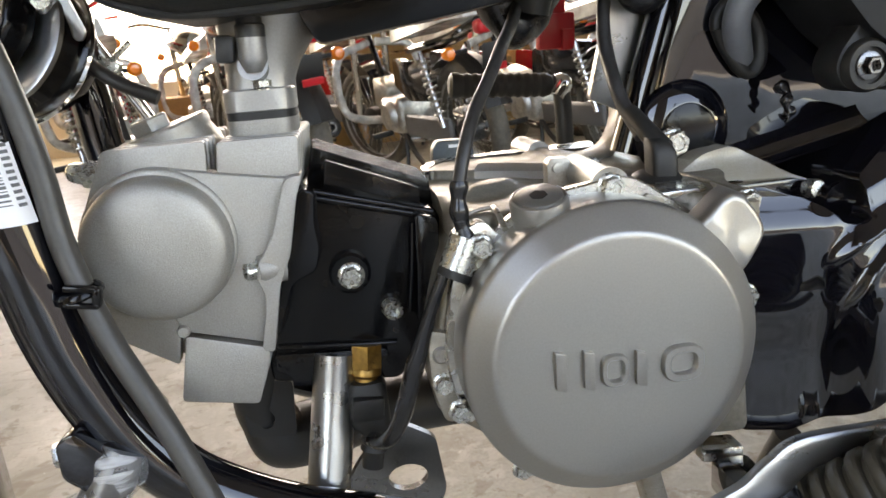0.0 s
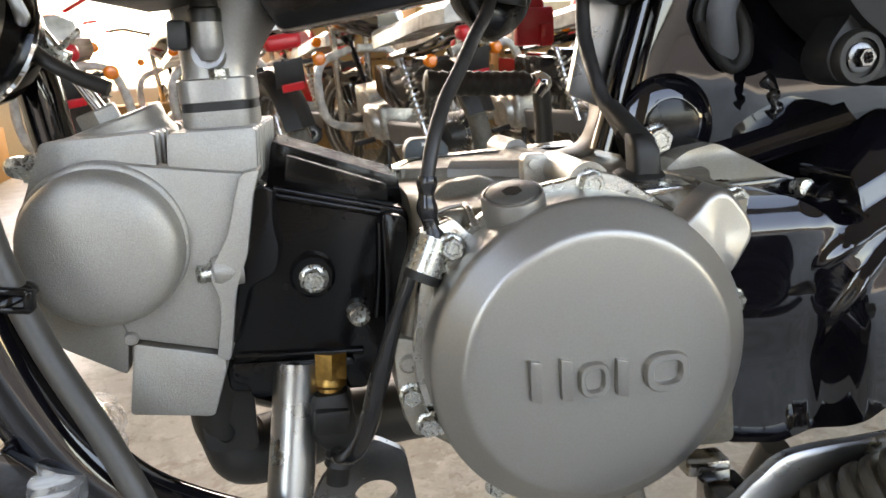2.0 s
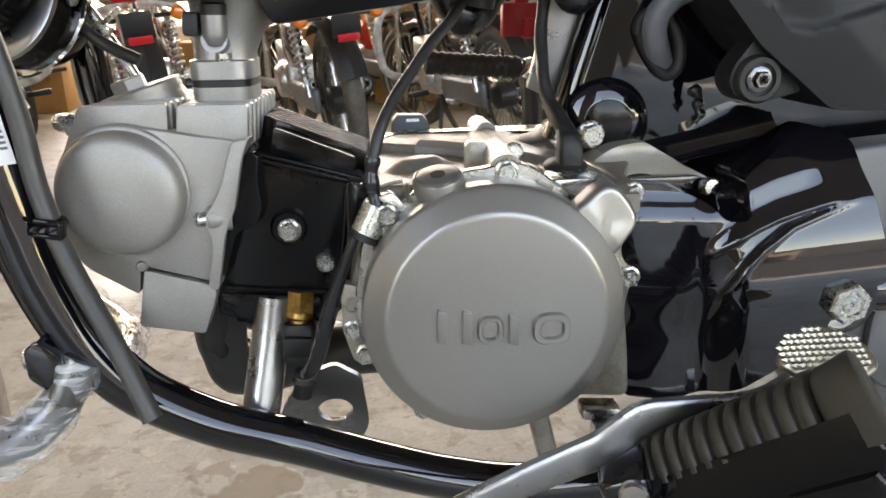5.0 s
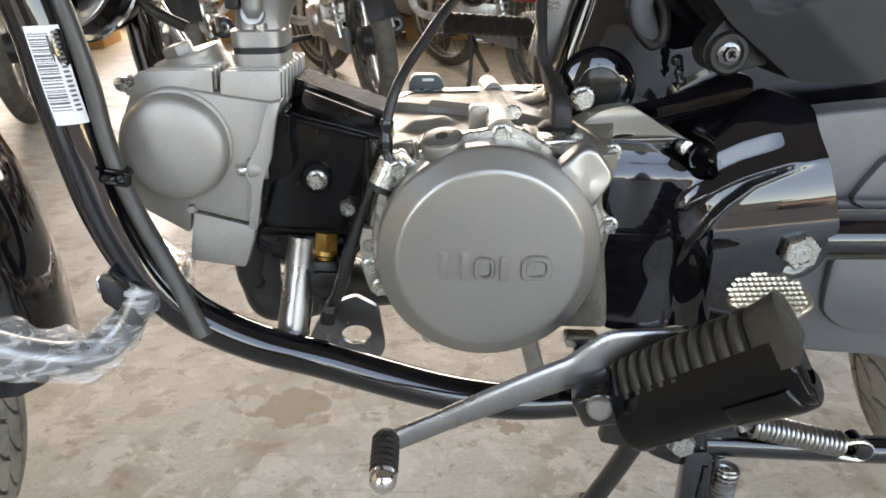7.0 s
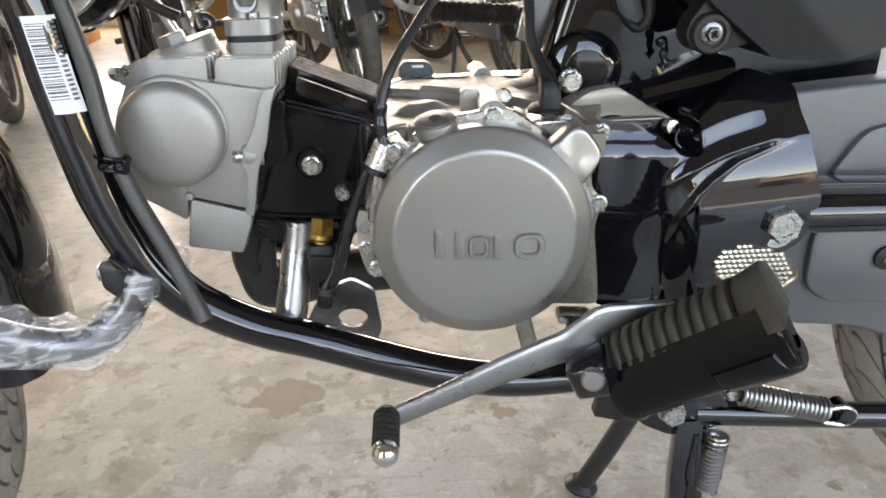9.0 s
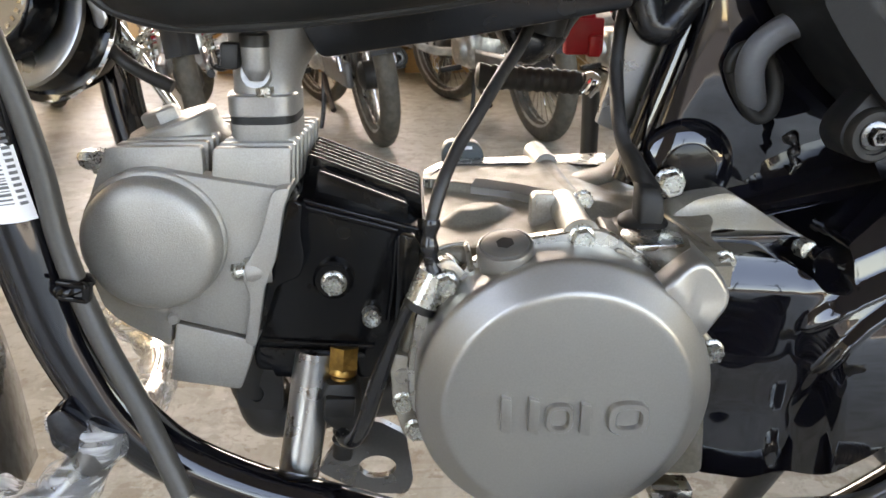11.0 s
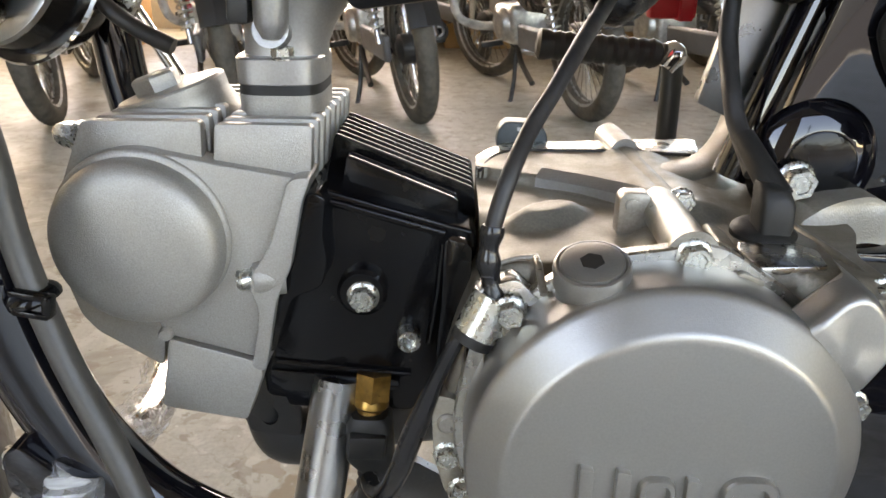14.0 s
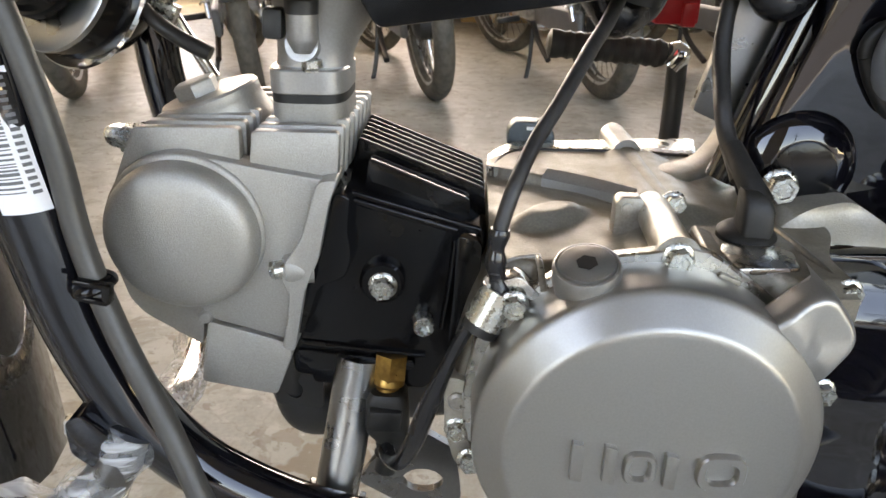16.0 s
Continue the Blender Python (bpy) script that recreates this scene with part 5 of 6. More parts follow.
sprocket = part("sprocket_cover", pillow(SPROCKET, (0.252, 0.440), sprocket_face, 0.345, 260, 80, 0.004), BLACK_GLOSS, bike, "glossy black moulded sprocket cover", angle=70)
part("boss", lathe([(0.0090, -0.006), (0.0090, 0.003), (0.0083, 0.0045), (0.0070, 0.0045), (0.0064, 0.000), (0, -0.002)], (0.2440, 0.322, 0.4785), (0.10, -1, 0.03), 32), BLACK_GLOSS, sprocket)
part("screw", lathe([(0.0050, 0), (0.0050, 0.006), (0.0042, 0.0078), (0, 0.0082)], (0.2368, 0.331, 0.4830), (0, -1, 0.1), 20), ZINC, sprocket, "zinc screw head")
part("mark", slab([(0.2960 + 0.005 * math.cos(a), 0.4400 + 0.005 * math.sin(a)) for a in [math.pi * k / 8 for k in range(16)]], 0.2915, 0.2985, 0.0005), BLACK_GLOSS, sprocket)

# ---- chain case, swing arm, pivot ----
CHAIN = [(0.315, 0.5010), (0.345, 0.5040), (0.60, 0.522), (0.62, 0.48), (0.62, 0.27), (0.58, 0.235), (0.50, 0.27), (0.440, 0.3050), (0.400, 0.320), (0.350, 0.325), (0.31, 0.345), (0.30, 0.40)]
chain = part("chain_case", slab(rounded(CHAIN, 0.008), 0.335, 0.362, 0.004, 3), GREY_PLASTIC, bike, "dark grey pressed chain case")
part("upper_panel", slab(rounded([(0.352, 0.443), (0.372, 0.474), (0.395, 0.480), (0.60, 0.490), (0.60, 0.443)], 0.008), 0.329, 0.337, 0.003), GREY_PLASTIC, chain)
part("lower_panel", slab(rounded([(0.350, 0.405), (0.350, 0.360), (0.370, 0.345), (0.60, 0.335), (0.60, 0.412)], 0.010), 0.329, 0.337, 0.003), GREY_PLASTIC, chain)
# Black strip stands in for the shadow between the chain case panels.
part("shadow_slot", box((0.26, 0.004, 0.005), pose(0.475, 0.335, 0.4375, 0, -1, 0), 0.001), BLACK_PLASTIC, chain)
bolt(chain, (0.4060, 0.327, 0.381), af=0.008)
part("bush", lathe([(0.009, 0), (0.009, 0.004), (0.006, 0.005)], (0.4060, 0.330, 0.381), (0, -1, 0), 24), RUBBER, chain)
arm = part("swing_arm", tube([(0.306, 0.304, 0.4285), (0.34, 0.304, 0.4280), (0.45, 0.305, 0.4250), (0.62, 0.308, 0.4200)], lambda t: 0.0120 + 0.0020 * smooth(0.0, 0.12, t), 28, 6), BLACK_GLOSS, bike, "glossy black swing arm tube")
part("bracket_plate", slab(rounded([(0.288, 0.438), (0.300, 0.4475), (0.330, 0.4490), (0.62, 0.4400), (0.62, 0.4340), (0.320, 0.4400)], 0.004), 0.300, 0.318, 0.002), BLACK_GLOSS, arm)
part("pivot_eye", lathe([(0.0205, -0.012), (0.0210, 0.004), (0.0200, 0.0058), (0.0165, 0.0062), (0.0150, 0.0050), (0, 0.0050)], (0.3000, 0.2950, 0.4270), (0, -1, 0), 44), BLACK_GLOSS, arm, angle=50)
bolt(arm, (0.3000, 0.2898, 0.4275), af=0.0205, spin=18, high=0.45, flange=1.05)

# ---- gear lever ----
def bar_along(points, widths, thick):
    """A flat forged bar: rows of middle point, half height and half thickness, with softened edges."""
    rings = []
    line = glide(points, 6)
    n = len(line) - 1
    for i, p in enumerate(line):
        t = (line[min(i + 1, n)] - line[max(i - 1, 0)]).normalized()
        side = Vector((0, 0, 1)).cross(t).normalized()
        up = t.cross(side)
        f = i / n * (len(widths) - 1)
        k = min(int(f), len(widths) - 2)
        w = widths[k] + (widths[k + 1] - widths[k]) * (f - k)
        ring = []
        for a in range(16):
            c, s = math.cos(2 * math.pi * a / 16), math.sin(2 * math.pi * a / 16)
            ring.append(p + up * w * math.copysign(abs(c) ** 0.55, c) + side * thick * math.copysign(abs(s) ** 0.55, s))
        rings.append(ring)
    return loft(rings)


lever = part("gear_lever", bar_along([(0.041, 0.230, 0.3345), (0.0764, 0.234, 0.3474), (0.1130, 0.238, 0.3606), (0.1416, 0.241, 0.3700), (0.1560, 0.243, 0.3742), (0.1660, 0.244, 0.3812), (0.1760, 0.245, 0.3885), (0.1906, 0.245, 0.3918), (0.2192, 0.244, 0.3940), (0.236, 0.243, 0.3985), (0.252, 0.241, 0.4110)],
                                     [0.0062, 0.0066, 0.0084, 0.0096, 0.0104, 0.0106, 0.0092, 0.0072, 0.0058, 0.0050, 0.0048], 0.0034), LEVER_STEEL, bike, "satin plated heel-and-toe gear lever")
toe = part("toe_rubber", lathe([(0.0060, 0.0)] + [(0.0072 + 0.0010 * (k % 2), 0.002 + 0.0022 * k) for k in range(13)] + [(0.0060, 0.031)], (0.0450, 0.2330, 0.3400), (-0.03, -0.97, -0.16), 24), RUBBER, lever, "ribbed black toe rubber", angle=20)
part("toe_cap", lathe([(0.0072, 0.028), (0.0080, 0.0300), (0.0074, 0.0350), (0.0045, 0.0385), (0, 0.0395)], (0.0450, 0.2330, 0.3400), (-0.03, -0.97, -0.16), 24), CHROME, lever, "bright round end cap")

pad = part("heel_pad", slab(rounded([(0.2345, -0.001), (0.245, 0.012), (0.262, 0.019), (0.273, 0.017), (0.2845, 0.005), (0.2850, -0.006), (0.268, -0.015), (0.249, -0.013)], 0.006), -0.005, 0.0, 0.0022, 3), PAD_ZINC, lever, "bright heel pad with a knurled top")
PADM = Matrix.Translation((0.0, 0.240, 0.4165)) @ pose(0, 0, 0, -60, 0, 0)
pad.matrix_basis = PADM
PLACE[pad] = PADM
knob = mesh_from("stud", lathe([(0.0022, -0.0002), (0.0003, 0.0011), (0, 0.0011)], n=4), PAD_ZINC)
for i in range(13):
    for j in range(12):
        sx, sz = 0.2400 + 0.0033 * i, -0.0165 + 0.0033 * j
        if math.hypot((sx - 0.2605) / 0.0225, (sz - 0.002) / 0.0150) < 1.0:
            part("stud", knob, None, pad, "", PADM @ pose(sx, -0.005, sz, 90, 0, 0))

# ---- foot peg ----
PA, PB = Vector((0.1880, 0.2395, 0.3510)), Vector((0.2400, 0.187, 0.4150))
PD = (PB - PA).normalized()
PS = Vector((-0.24, 0.65, 0.72))
PS = (PS - PD * PS.dot(PD)).normalized()
PN = PD.cross(PS)
LEN = (PB - PA).length


def peg_ring(t, wide, thick, a0=0.0, a1=360.0, n=28, cut=0.0):
    """Part of the peg's rounded section at t metres along it; cut slants the section."""
    out = []
    for k in range(n):
        a = radians(a0 + (a1 - a0) * k / (n - (0 if a1 - a0 >= 360 else 1)))
        c, s = math.cos(a), math.sin(a)
        off = thick * math.copysign(abs(s) ** 0.7, s)
        out.append(PA + PD * (t + cut * off) + PS * wide * math.copysign(abs(c) ** 0.7, c) + PN * off)
    return out


END = LEN * 1.15
peg = part("foot_peg", loft([peg_ring(t, w, h) for t, w, h in ((-0.002, 0.022, 0.011), (0.002, 0.0238, 0.0130), (0.020, 0.0238, 0.0136), (END * 0.84, 0.0240, 0.0136))]), PEG_RUBBER, bike, "black folded foot peg with a ribbed rubber")
for k in range(11):
    t = 0.003 + 0.0085 * k
    rows = [peg_ring(t + dt, 0.0246 + d, 0.0142 + d, -58, 88, 20) + peg_ring(t + dt, 0.0225, 0.0120, -58, 88, 20)[::-1] for dt, d in ((0, -0.001), (0.0007, 0.0018), (0.0018, 0.0026), (0.0046, 0.0026), (0.0057, 0.0018), (0.0064, -0.001))]
    part("rib", loft(rows), PEG_RUBBER, peg)
part("end_block", loft([peg_ring(t, w, h, -84, 100, 26, cut) for t, w, h, cut in ((0.0965, 0.0255, 0.0148, 0.0), (0.0980, 0.0268, 0.0164, 0.03), (END * 0.90, 0.0270, 0.0166, 0.1), (END * 0.955, 0.0280, 0.0176, 0.22), (END * 0.985, 0.0286, 0.0182, 0.28), (END * 0.997, 0.0284, 0.0180, 0.28), (END * 1.003, 0.0270, 0.0168, 0.28))]), PEG_RUBBER, peg, "smooth flared rubber end", angle=50)
part("end_plate", loft([peg_ring(t, w, h, 0, 360, 28, cut) for t, w, h, cut in ((END * 0.86, 0.0240, 0.0136, 0.0), (END * 0.965, 0.0256, 0.0156, 0.25), (END * 0.975, 0.0235, 0.0138, 0.25))]), BLACK_ENGINE, peg)
part("tray", loft([peg_ring(t, w, h, 84, 242, 26, cut) + peg_ring(t, w * 0.7, h * 0.6, 84, 242, 26, cut)[::-1] for t, w, h, cut in ((0.000, 0.0262, 0.0158, 0), (0.006, 0.0280, 0.0178, 0), (0.012, 0.0266, 0.0166, 0), (0.05, 0.0268, 0.0168, 0), (END * 0.95, 0.0272, 0.0172, 0.25), (END * 0.978, 0.0270, 0.0170, 0.25), (END * 0.986, 0.0258, 0.0158, 0.25))]), BLACK_ENGINE, peg, "smooth black lower tray", angle=60)
part("lip", loft([peg_ring(t, w, h, 120, 236, 22) + peg_ring(t, w * 0.85, h * 0.8, 120, 236, 22)[::-1] for t, w, h in ((END * 0.60, 0.0262, 0.0164), (END * 0.64, 0.0290, 0.0192), (END * 0.90, 0.0296, 0.0198), (END * 0.94, 0.0290, 0.0192), (END * 0.95, 0.0275, 0.0176))]), BLACK_ENGINE, peg, angle=60)
hinge = part("peg_hinge", join(box((0.024, 0.030, 0.026), Matrix.Translation((0.169, 0.240, 0.359)) @ pose(0, 0, 0, 15, -20, -20), 0.004, 3), box((0.020, 0.060, 0.018), Matrix.Translation((0.175, 0.265, 0.352)), 0.003)), BLACK_GLOSS, bike, "black foot peg hinge")
part("hinge_pin", lathe([(0.0070, 0), (0.0070, 0.003), (0.0055, 0.0045), (0, 0.0047)], (0.1655, 0.2220, 0.3630), (-0.25, -0.9, 0.2), 28), LEVER_STEEL, hinge, "zinc hinge pin head")

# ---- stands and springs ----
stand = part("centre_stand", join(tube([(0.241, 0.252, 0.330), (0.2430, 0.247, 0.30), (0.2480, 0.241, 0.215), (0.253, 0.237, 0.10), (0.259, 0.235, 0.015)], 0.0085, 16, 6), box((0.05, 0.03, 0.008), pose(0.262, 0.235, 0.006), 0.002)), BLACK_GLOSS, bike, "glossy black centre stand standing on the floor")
part("leg", join(tube([(0.310, 0.44, 0.27), (0.297, 0.480, 0.17), (0.276, 0.512, 0.075), (0.256, 0.530, 0.012)], 0.0110, 16, 6), lathe([(0.019, 0), (0.020, 0.004), (0.012, 0.012)], (0.253, 0.533, 0.002), (0.2, 0, 1), 20)), BLACK_PLASTIC, stand, "matt black stand leg with a round foot")
part("lug", box((0.020, 0.012, 0.028), Matrix.Translation((0.203, 0.30, 0.292)) @ pose(0, 0, 0, 0, 15, 0), 0.002), BLACK_PLASTIC, stand)
part("web", slab(rounded([(0.2275, 0.315), (0.2270, 0.270), (0.2300, 0.2163), (0.2360, 0.120), (0.2460, 0.060), (0.2480, 0.120), (0.2440, 0.2163), (0.2420, 0.315)], 0.003), 0.239, 0.247, 0.001), BLACK_GLOSS, stand)
part("weld", tube([(0.2400, 0.2385, 0.305), (0.2402, 0.2380, 0.260), (0.2412, 0.2375, 0.2163), (0.2440, 0.2365, 0.140)], 0.0026, 10, 14, wobble=0.7), BLACK_GLOSS, stand, "rough black weld seam")
bracket = part("stand_bracket", slab(rounded([(0.190, 0.335), (0.250, 0.338), (0.262, 0.322), (0.255, 0.306), (0.225, 0.302), (0.205, 0.312)], 0.005), 0.243, 0.256, 0.002), BLACK_GLOSS, bike, "glossy black stand bracket")
bolt(bracket, (0.2230, 0.2425, 0.3225), af=0.0135, spin=20, flange=1.3)
part("pin_nut", lathe([(0.0058, 0), (0.0058, 0.012), (0.005, 0.013), (0, 0.013)], (0.2560, 0.246, 0.3370), (0.2, -1, 0.1), 6), ZINC, bracket)
side_stand = part("side_stand", tube([(0.240, 0.248, 0.316), (0.30, 0.246, 0.3120), (0.37, 0.243, 0.3080), (0.52, 0.240, 0.300)], 0.0088, 16, 6), BLACK_GLOSS, bike, "glossy black folded side stand")
part("side_stand_spring", coil((0.262, 0.236, 0.3370), (0.319, 0.234, 0.3220), 0.0068, 0.0014, 19), LEVER_STEEL, side_stand, "bright coil spring")
part("hook", tube([(0.319, 0.234, 0.3220), (0.331, 0.233, 0.3240), (0.338, 0.232, 0.3180), (0.332, 0.232, 0.3120), (0.318, 0.233, 0.3140)], 0.0018, 8), ZINC, side_stand)
part("hook_pin", lathe([(0.0055, -0.012), (0.0055, 0.004), (0, 0.005)], (0.3325, 0.234, 0.3180), (0, -1, 0), 16), BLACK_GLOSS, side_stand)
part("stand_spring", coil((0.2540, 0.238, 0.3050), (0.2505, 0.237, 0.2620), 0.0066, 0.0014, 14), LEVER_STEEL, stand, "bright coil spring")
part("hook", tube([(0.2500, 0.237, 0.262), (0.2490, 0.236, 0.250), (0.2530, 0.236, 0.2440), (0.2490, 0.236, 0.2405), (0.2445, 0.236, 0.2460)], 0.0018, 8), ZINC, stand)
part("hook_pin", lathe([(0.0050, -0.012), (0.0050, 0.004), (0, 0.005)], (0.2490, 0.238, 0.2460), (0, -1, 0), 16), BLACK_GLOSS, stand)

# ---- kick lever on the far side ----
kick = part("kick_lever", tube([(0.184, 0.560, 0.40), (0.183, 0.560, 0.480), (0.1815, 0.560, 0.525), (0.1800, 0.560, 0.5330), (0.173, 0.560, 0.5345)], 0.0070, 16, 6), BLACK_PLASTIC, bike, "black kick-start lever with a ribbed rubber")
part("elbow", lathe([(0.0088, -0.008), (0.0092, 0.0), (0.0085, 0.005), (0.005, 0.009), (0, 0.010)], (0.1800, 0.560, 0.5325), (0.55, 0, 0.8), 20), CHROME, kick, "worn bright elbow")
part("kick_rubber", lathe([(0.0075, 0)] + [(0.0085 + 0.0012 * (k % 2), 0.002 + 0.0034 * k) for k in range(22)] + [(0.0100, 0.076), (0.0100, 0.079), (0.006, 0.081)], (0.1720, 0.560, 0.5340), (-0.998, 0, 0.07), 20), RUBBER, kick, "ribbed black rubber", angle=20)

# ---- front wheel, mudguard, crash guard in film ----
FW = Vector((-0.543, MID, 0.285))
wheel = part("front_wheel", lathe([(0.05, -0.03), (0.06, -0.02), (0.06, 0.02), (0.05, 0.03)], FW, (0, 1, 0), 24), BLACK_PLASTIC, bike, "front wheel with a new treaded tyre")
def tyre_mesh(at, axis, big, small, n=72):
    prof = []
    for k in range(21):
        a = 2 * math.pi * k / 20
        prof.append((big + small * math.cos(a) * 1.05, small * math.sin(a)))
    return lathe(prof, at, axis, n, caps=False)


part("tyre", tyre_mesh(FW, (0, 1, 0), 0.245, 0.035), TYRE_GROOVE, wheel, "new black tyre with moulding hairs")


def tread(parent, at, big, small, first, last, step):
    """Raised tread lugs lying on the tyre's round face, with slanting grooves left between them."""
    lift = 0.0016
    for row, (p0, p1, lead_on, gap) in enumerate(((3, 22, 8, 1.0), (22.5, 52, 16, 1.0), (56, 86, 5, 0.9))):
        for s in (-1, 1):
            for k in range(int((last - first) / step)):
                rings = []
                base = first + step * (k + 0.5 * (s > 0) + 0.45 * (row == 2))
                for i in range(5):
                    f = i / 4
                    phi = radians(p0 + (p1 - p0) * f)
                    a0 = radians(base + lead_on * 0.5 * f * f)
                    a1 = a0 + radians(step - gap)
                    ring = []
                    for u, h in ((0, -0.002), (0, lift), (0.5, lift), (1, lift), (1, -0.002)):
                        a = a0 + (a1 - a0) * u
                        r = big + (small + h) * math.cos(phi) * 1.05
                        ring.append((at.x + r * math.cos(a), at.y + s * (small + h) * math.sin(phi), at.z + r * math.sin(a)))
                    rings.append(ring)
                part("tread_lug", loft(rings, closed=False), TYRE, parent)


tread(wheel, FW, 0.245, 0.035, -50, 36, 7.5)
for k in range(26):
    a = radians(-40 + 3.1 * k)
    p = FW + Vector((0.281 * math.cos(a), -0.012 + 0.006 * (k % 3), 0.281 * math.sin(a)))
    part("hair", tube([p, p + Vector((0.007 * math.cos(a), 0, 0.007 * math.sin(a)))], 0.0004, 5, 1), TYRE, wheel)
part("rim", lathe([(0.205, -0.025), (0.212, -0.028), (0.205, -0.015), (0.198, 0), (0.205, 0.015), (0.212, 0.028), (0.205, 0.025)], FW, (0, 1, 0), 60, caps=False), BLACK_PLASTIC, wheel)
guard_rings = []
for k in range(25):
    a = radians(128 - 5.2 * k)
    lift = 0.024 + 0.040 * smooth(0, 45, 128 - 5.2 * k)
    w = 0.048
    guard_rings.append([(FW.x + (r + lift) * math.cos(a), FW.y + s, FW.z + (r + lift) * math.sin(a)) for s, r in ((-w, 0.276), (-w * 0.98, 0.292), (-w * 0.7, 0.303), (0, 0.309), (w * 0.7, 0.303), (w * 0.98, 0.292), (w, 0.276), (w * 0.7, 0.299), (0, 0.305), (-w * 0.7, 0.299))])
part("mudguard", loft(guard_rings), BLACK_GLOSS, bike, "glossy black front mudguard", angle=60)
part("fork_leg", tube([(-0.30, 0.30, 0.80), (-0.42, 0.30, 0.50), (-0.52, 0.30, 0.285)], 0.020, 20), CHROME, bike)

GUARD = [(-0.106, 0.303, 0.408), (-0.1125, 0.300, 0.3956), (-0.1214, 0.297, 0.3821), (-0.1353, 0.291, 0.3700), (-0.1519, 0.285, 0.3670), (-0.168, 0.279, 0.3720), (-0.1845, 0.273, 0.3810), (-0.205, 0.267, 0.396), (-0.235, 0.260, 0.418), (-0.28, 0.250, 0.450)]
crash = part("crash_guard", tube(GUARD, 0.0105, 18), DARK_STEEL, bike, "plated crash guard still wrapped in clear film")
part("film", tube(GUARD, lambda t: 0.0116 + 0.0070 * smooth(0.12, 0.55, t) + 0.0012 * math.sin(t * 31), 26, 14, wobble=0.3), FILM, crash, "crinkled clear packing film")
GUARD2 = [(-0.120, 0.33, 0.398), (-0.128, 0.36, 0.372), (-0.132, 0.40, 0.352), (-0.140, 0.45, 0.342), (-0.165, 0.52, 0.330), (-0.22, 0.58, 0.335)]
part("far_loop", tube(GUARD2, 0.0105, 18), CHROME, crash)
part("film", tube(GUARD2, lambda t: 0.0128 + 0.0016 * math.sin(t * 27), 26, 14, wobble=0.5), FILM, crash)
part("film_tail", tube([(-0.192, 0.262, 0.398), (-0.197, 0.258, 0.415), (-0.196, 0.256, 0.430), (-0.190, 0.255, 0.445), (-0.182, 0.254, 0.452)], lambda t: 0.017 - 0.010 * smooth(0, 0.6, t) + 0.006 * smooth(0.75, 1, t), 16, 8, flat=0.4, wobble=0.8), FILM, crash)
guard_clamp = part("guard_clamp", slab(rounded([(-0.130, 0.418), (-0.122, 0.423), (-0.112, 0.412), (-0.104, 0.398), (-0.119, 0.392), (-0.130, 0.402)], 0.003), 0.292, 0.318, 0.002), BLACK_GLOSS, bike, "black crash guard clamp")
bolt(guard_clamp, (-0.1300, 0.304, 0.4085), (-1, -0.25, 0), 0.0095)

# rear tyre beyond the chain case
RW = Vector((0.722, MID, 0.370))
rear = part("rear_wheel", lathe([(0.05, -0.05), (0.07, -0.03), (0.07, 0.03), (0.05, 0.05)], RW, (0, 1, 0), 24), BLACK_PLASTIC, bike, "rear wheel with a new treaded tyre")
part("tyre", tyre_mesh(RW, (0, 1, 0), 0.268, 0.038), TYRE_GROOVE, rear)
tread(rear, RW, 0.268, 0.038, 120, 236, 7.5)

# ---- the row of parked motorcycles behind ----
TANK_BLACK = material("black_tank_lacquer", (0.01, 0.01, 0.012), 0.12, 0.0, 0.1, 100, coat=0.5)
TANK_RED = material("red_tank_lacquer", (0.45, 0.01, 0.02), 0.15, 0.0, 0.05, 100, coat=0.5)
ENGINE_FAR = material("grey_cast_engine", (0.62, 0.60, 0.56), 0.35, 0.8, 0.2, 60, 0.3, 90, 0.5, 20, (0.12, 0.11, 0.1))
SEAT_VINYL = material("seat_under_packing_film", (0.42, 0.42, 0.40), 0.25, 0.0, 0.5, 14, 0.5, 30, 0.5, 9, (0.05, 0.05, 0.05))
WRAP = material("cloudy_packing_film", (0.62, 0.61, 0.57), 0.22, 0.0, 0.4, 25, 0.6, 60, 0.5, 12, (0.30, 0.29, 0.27))


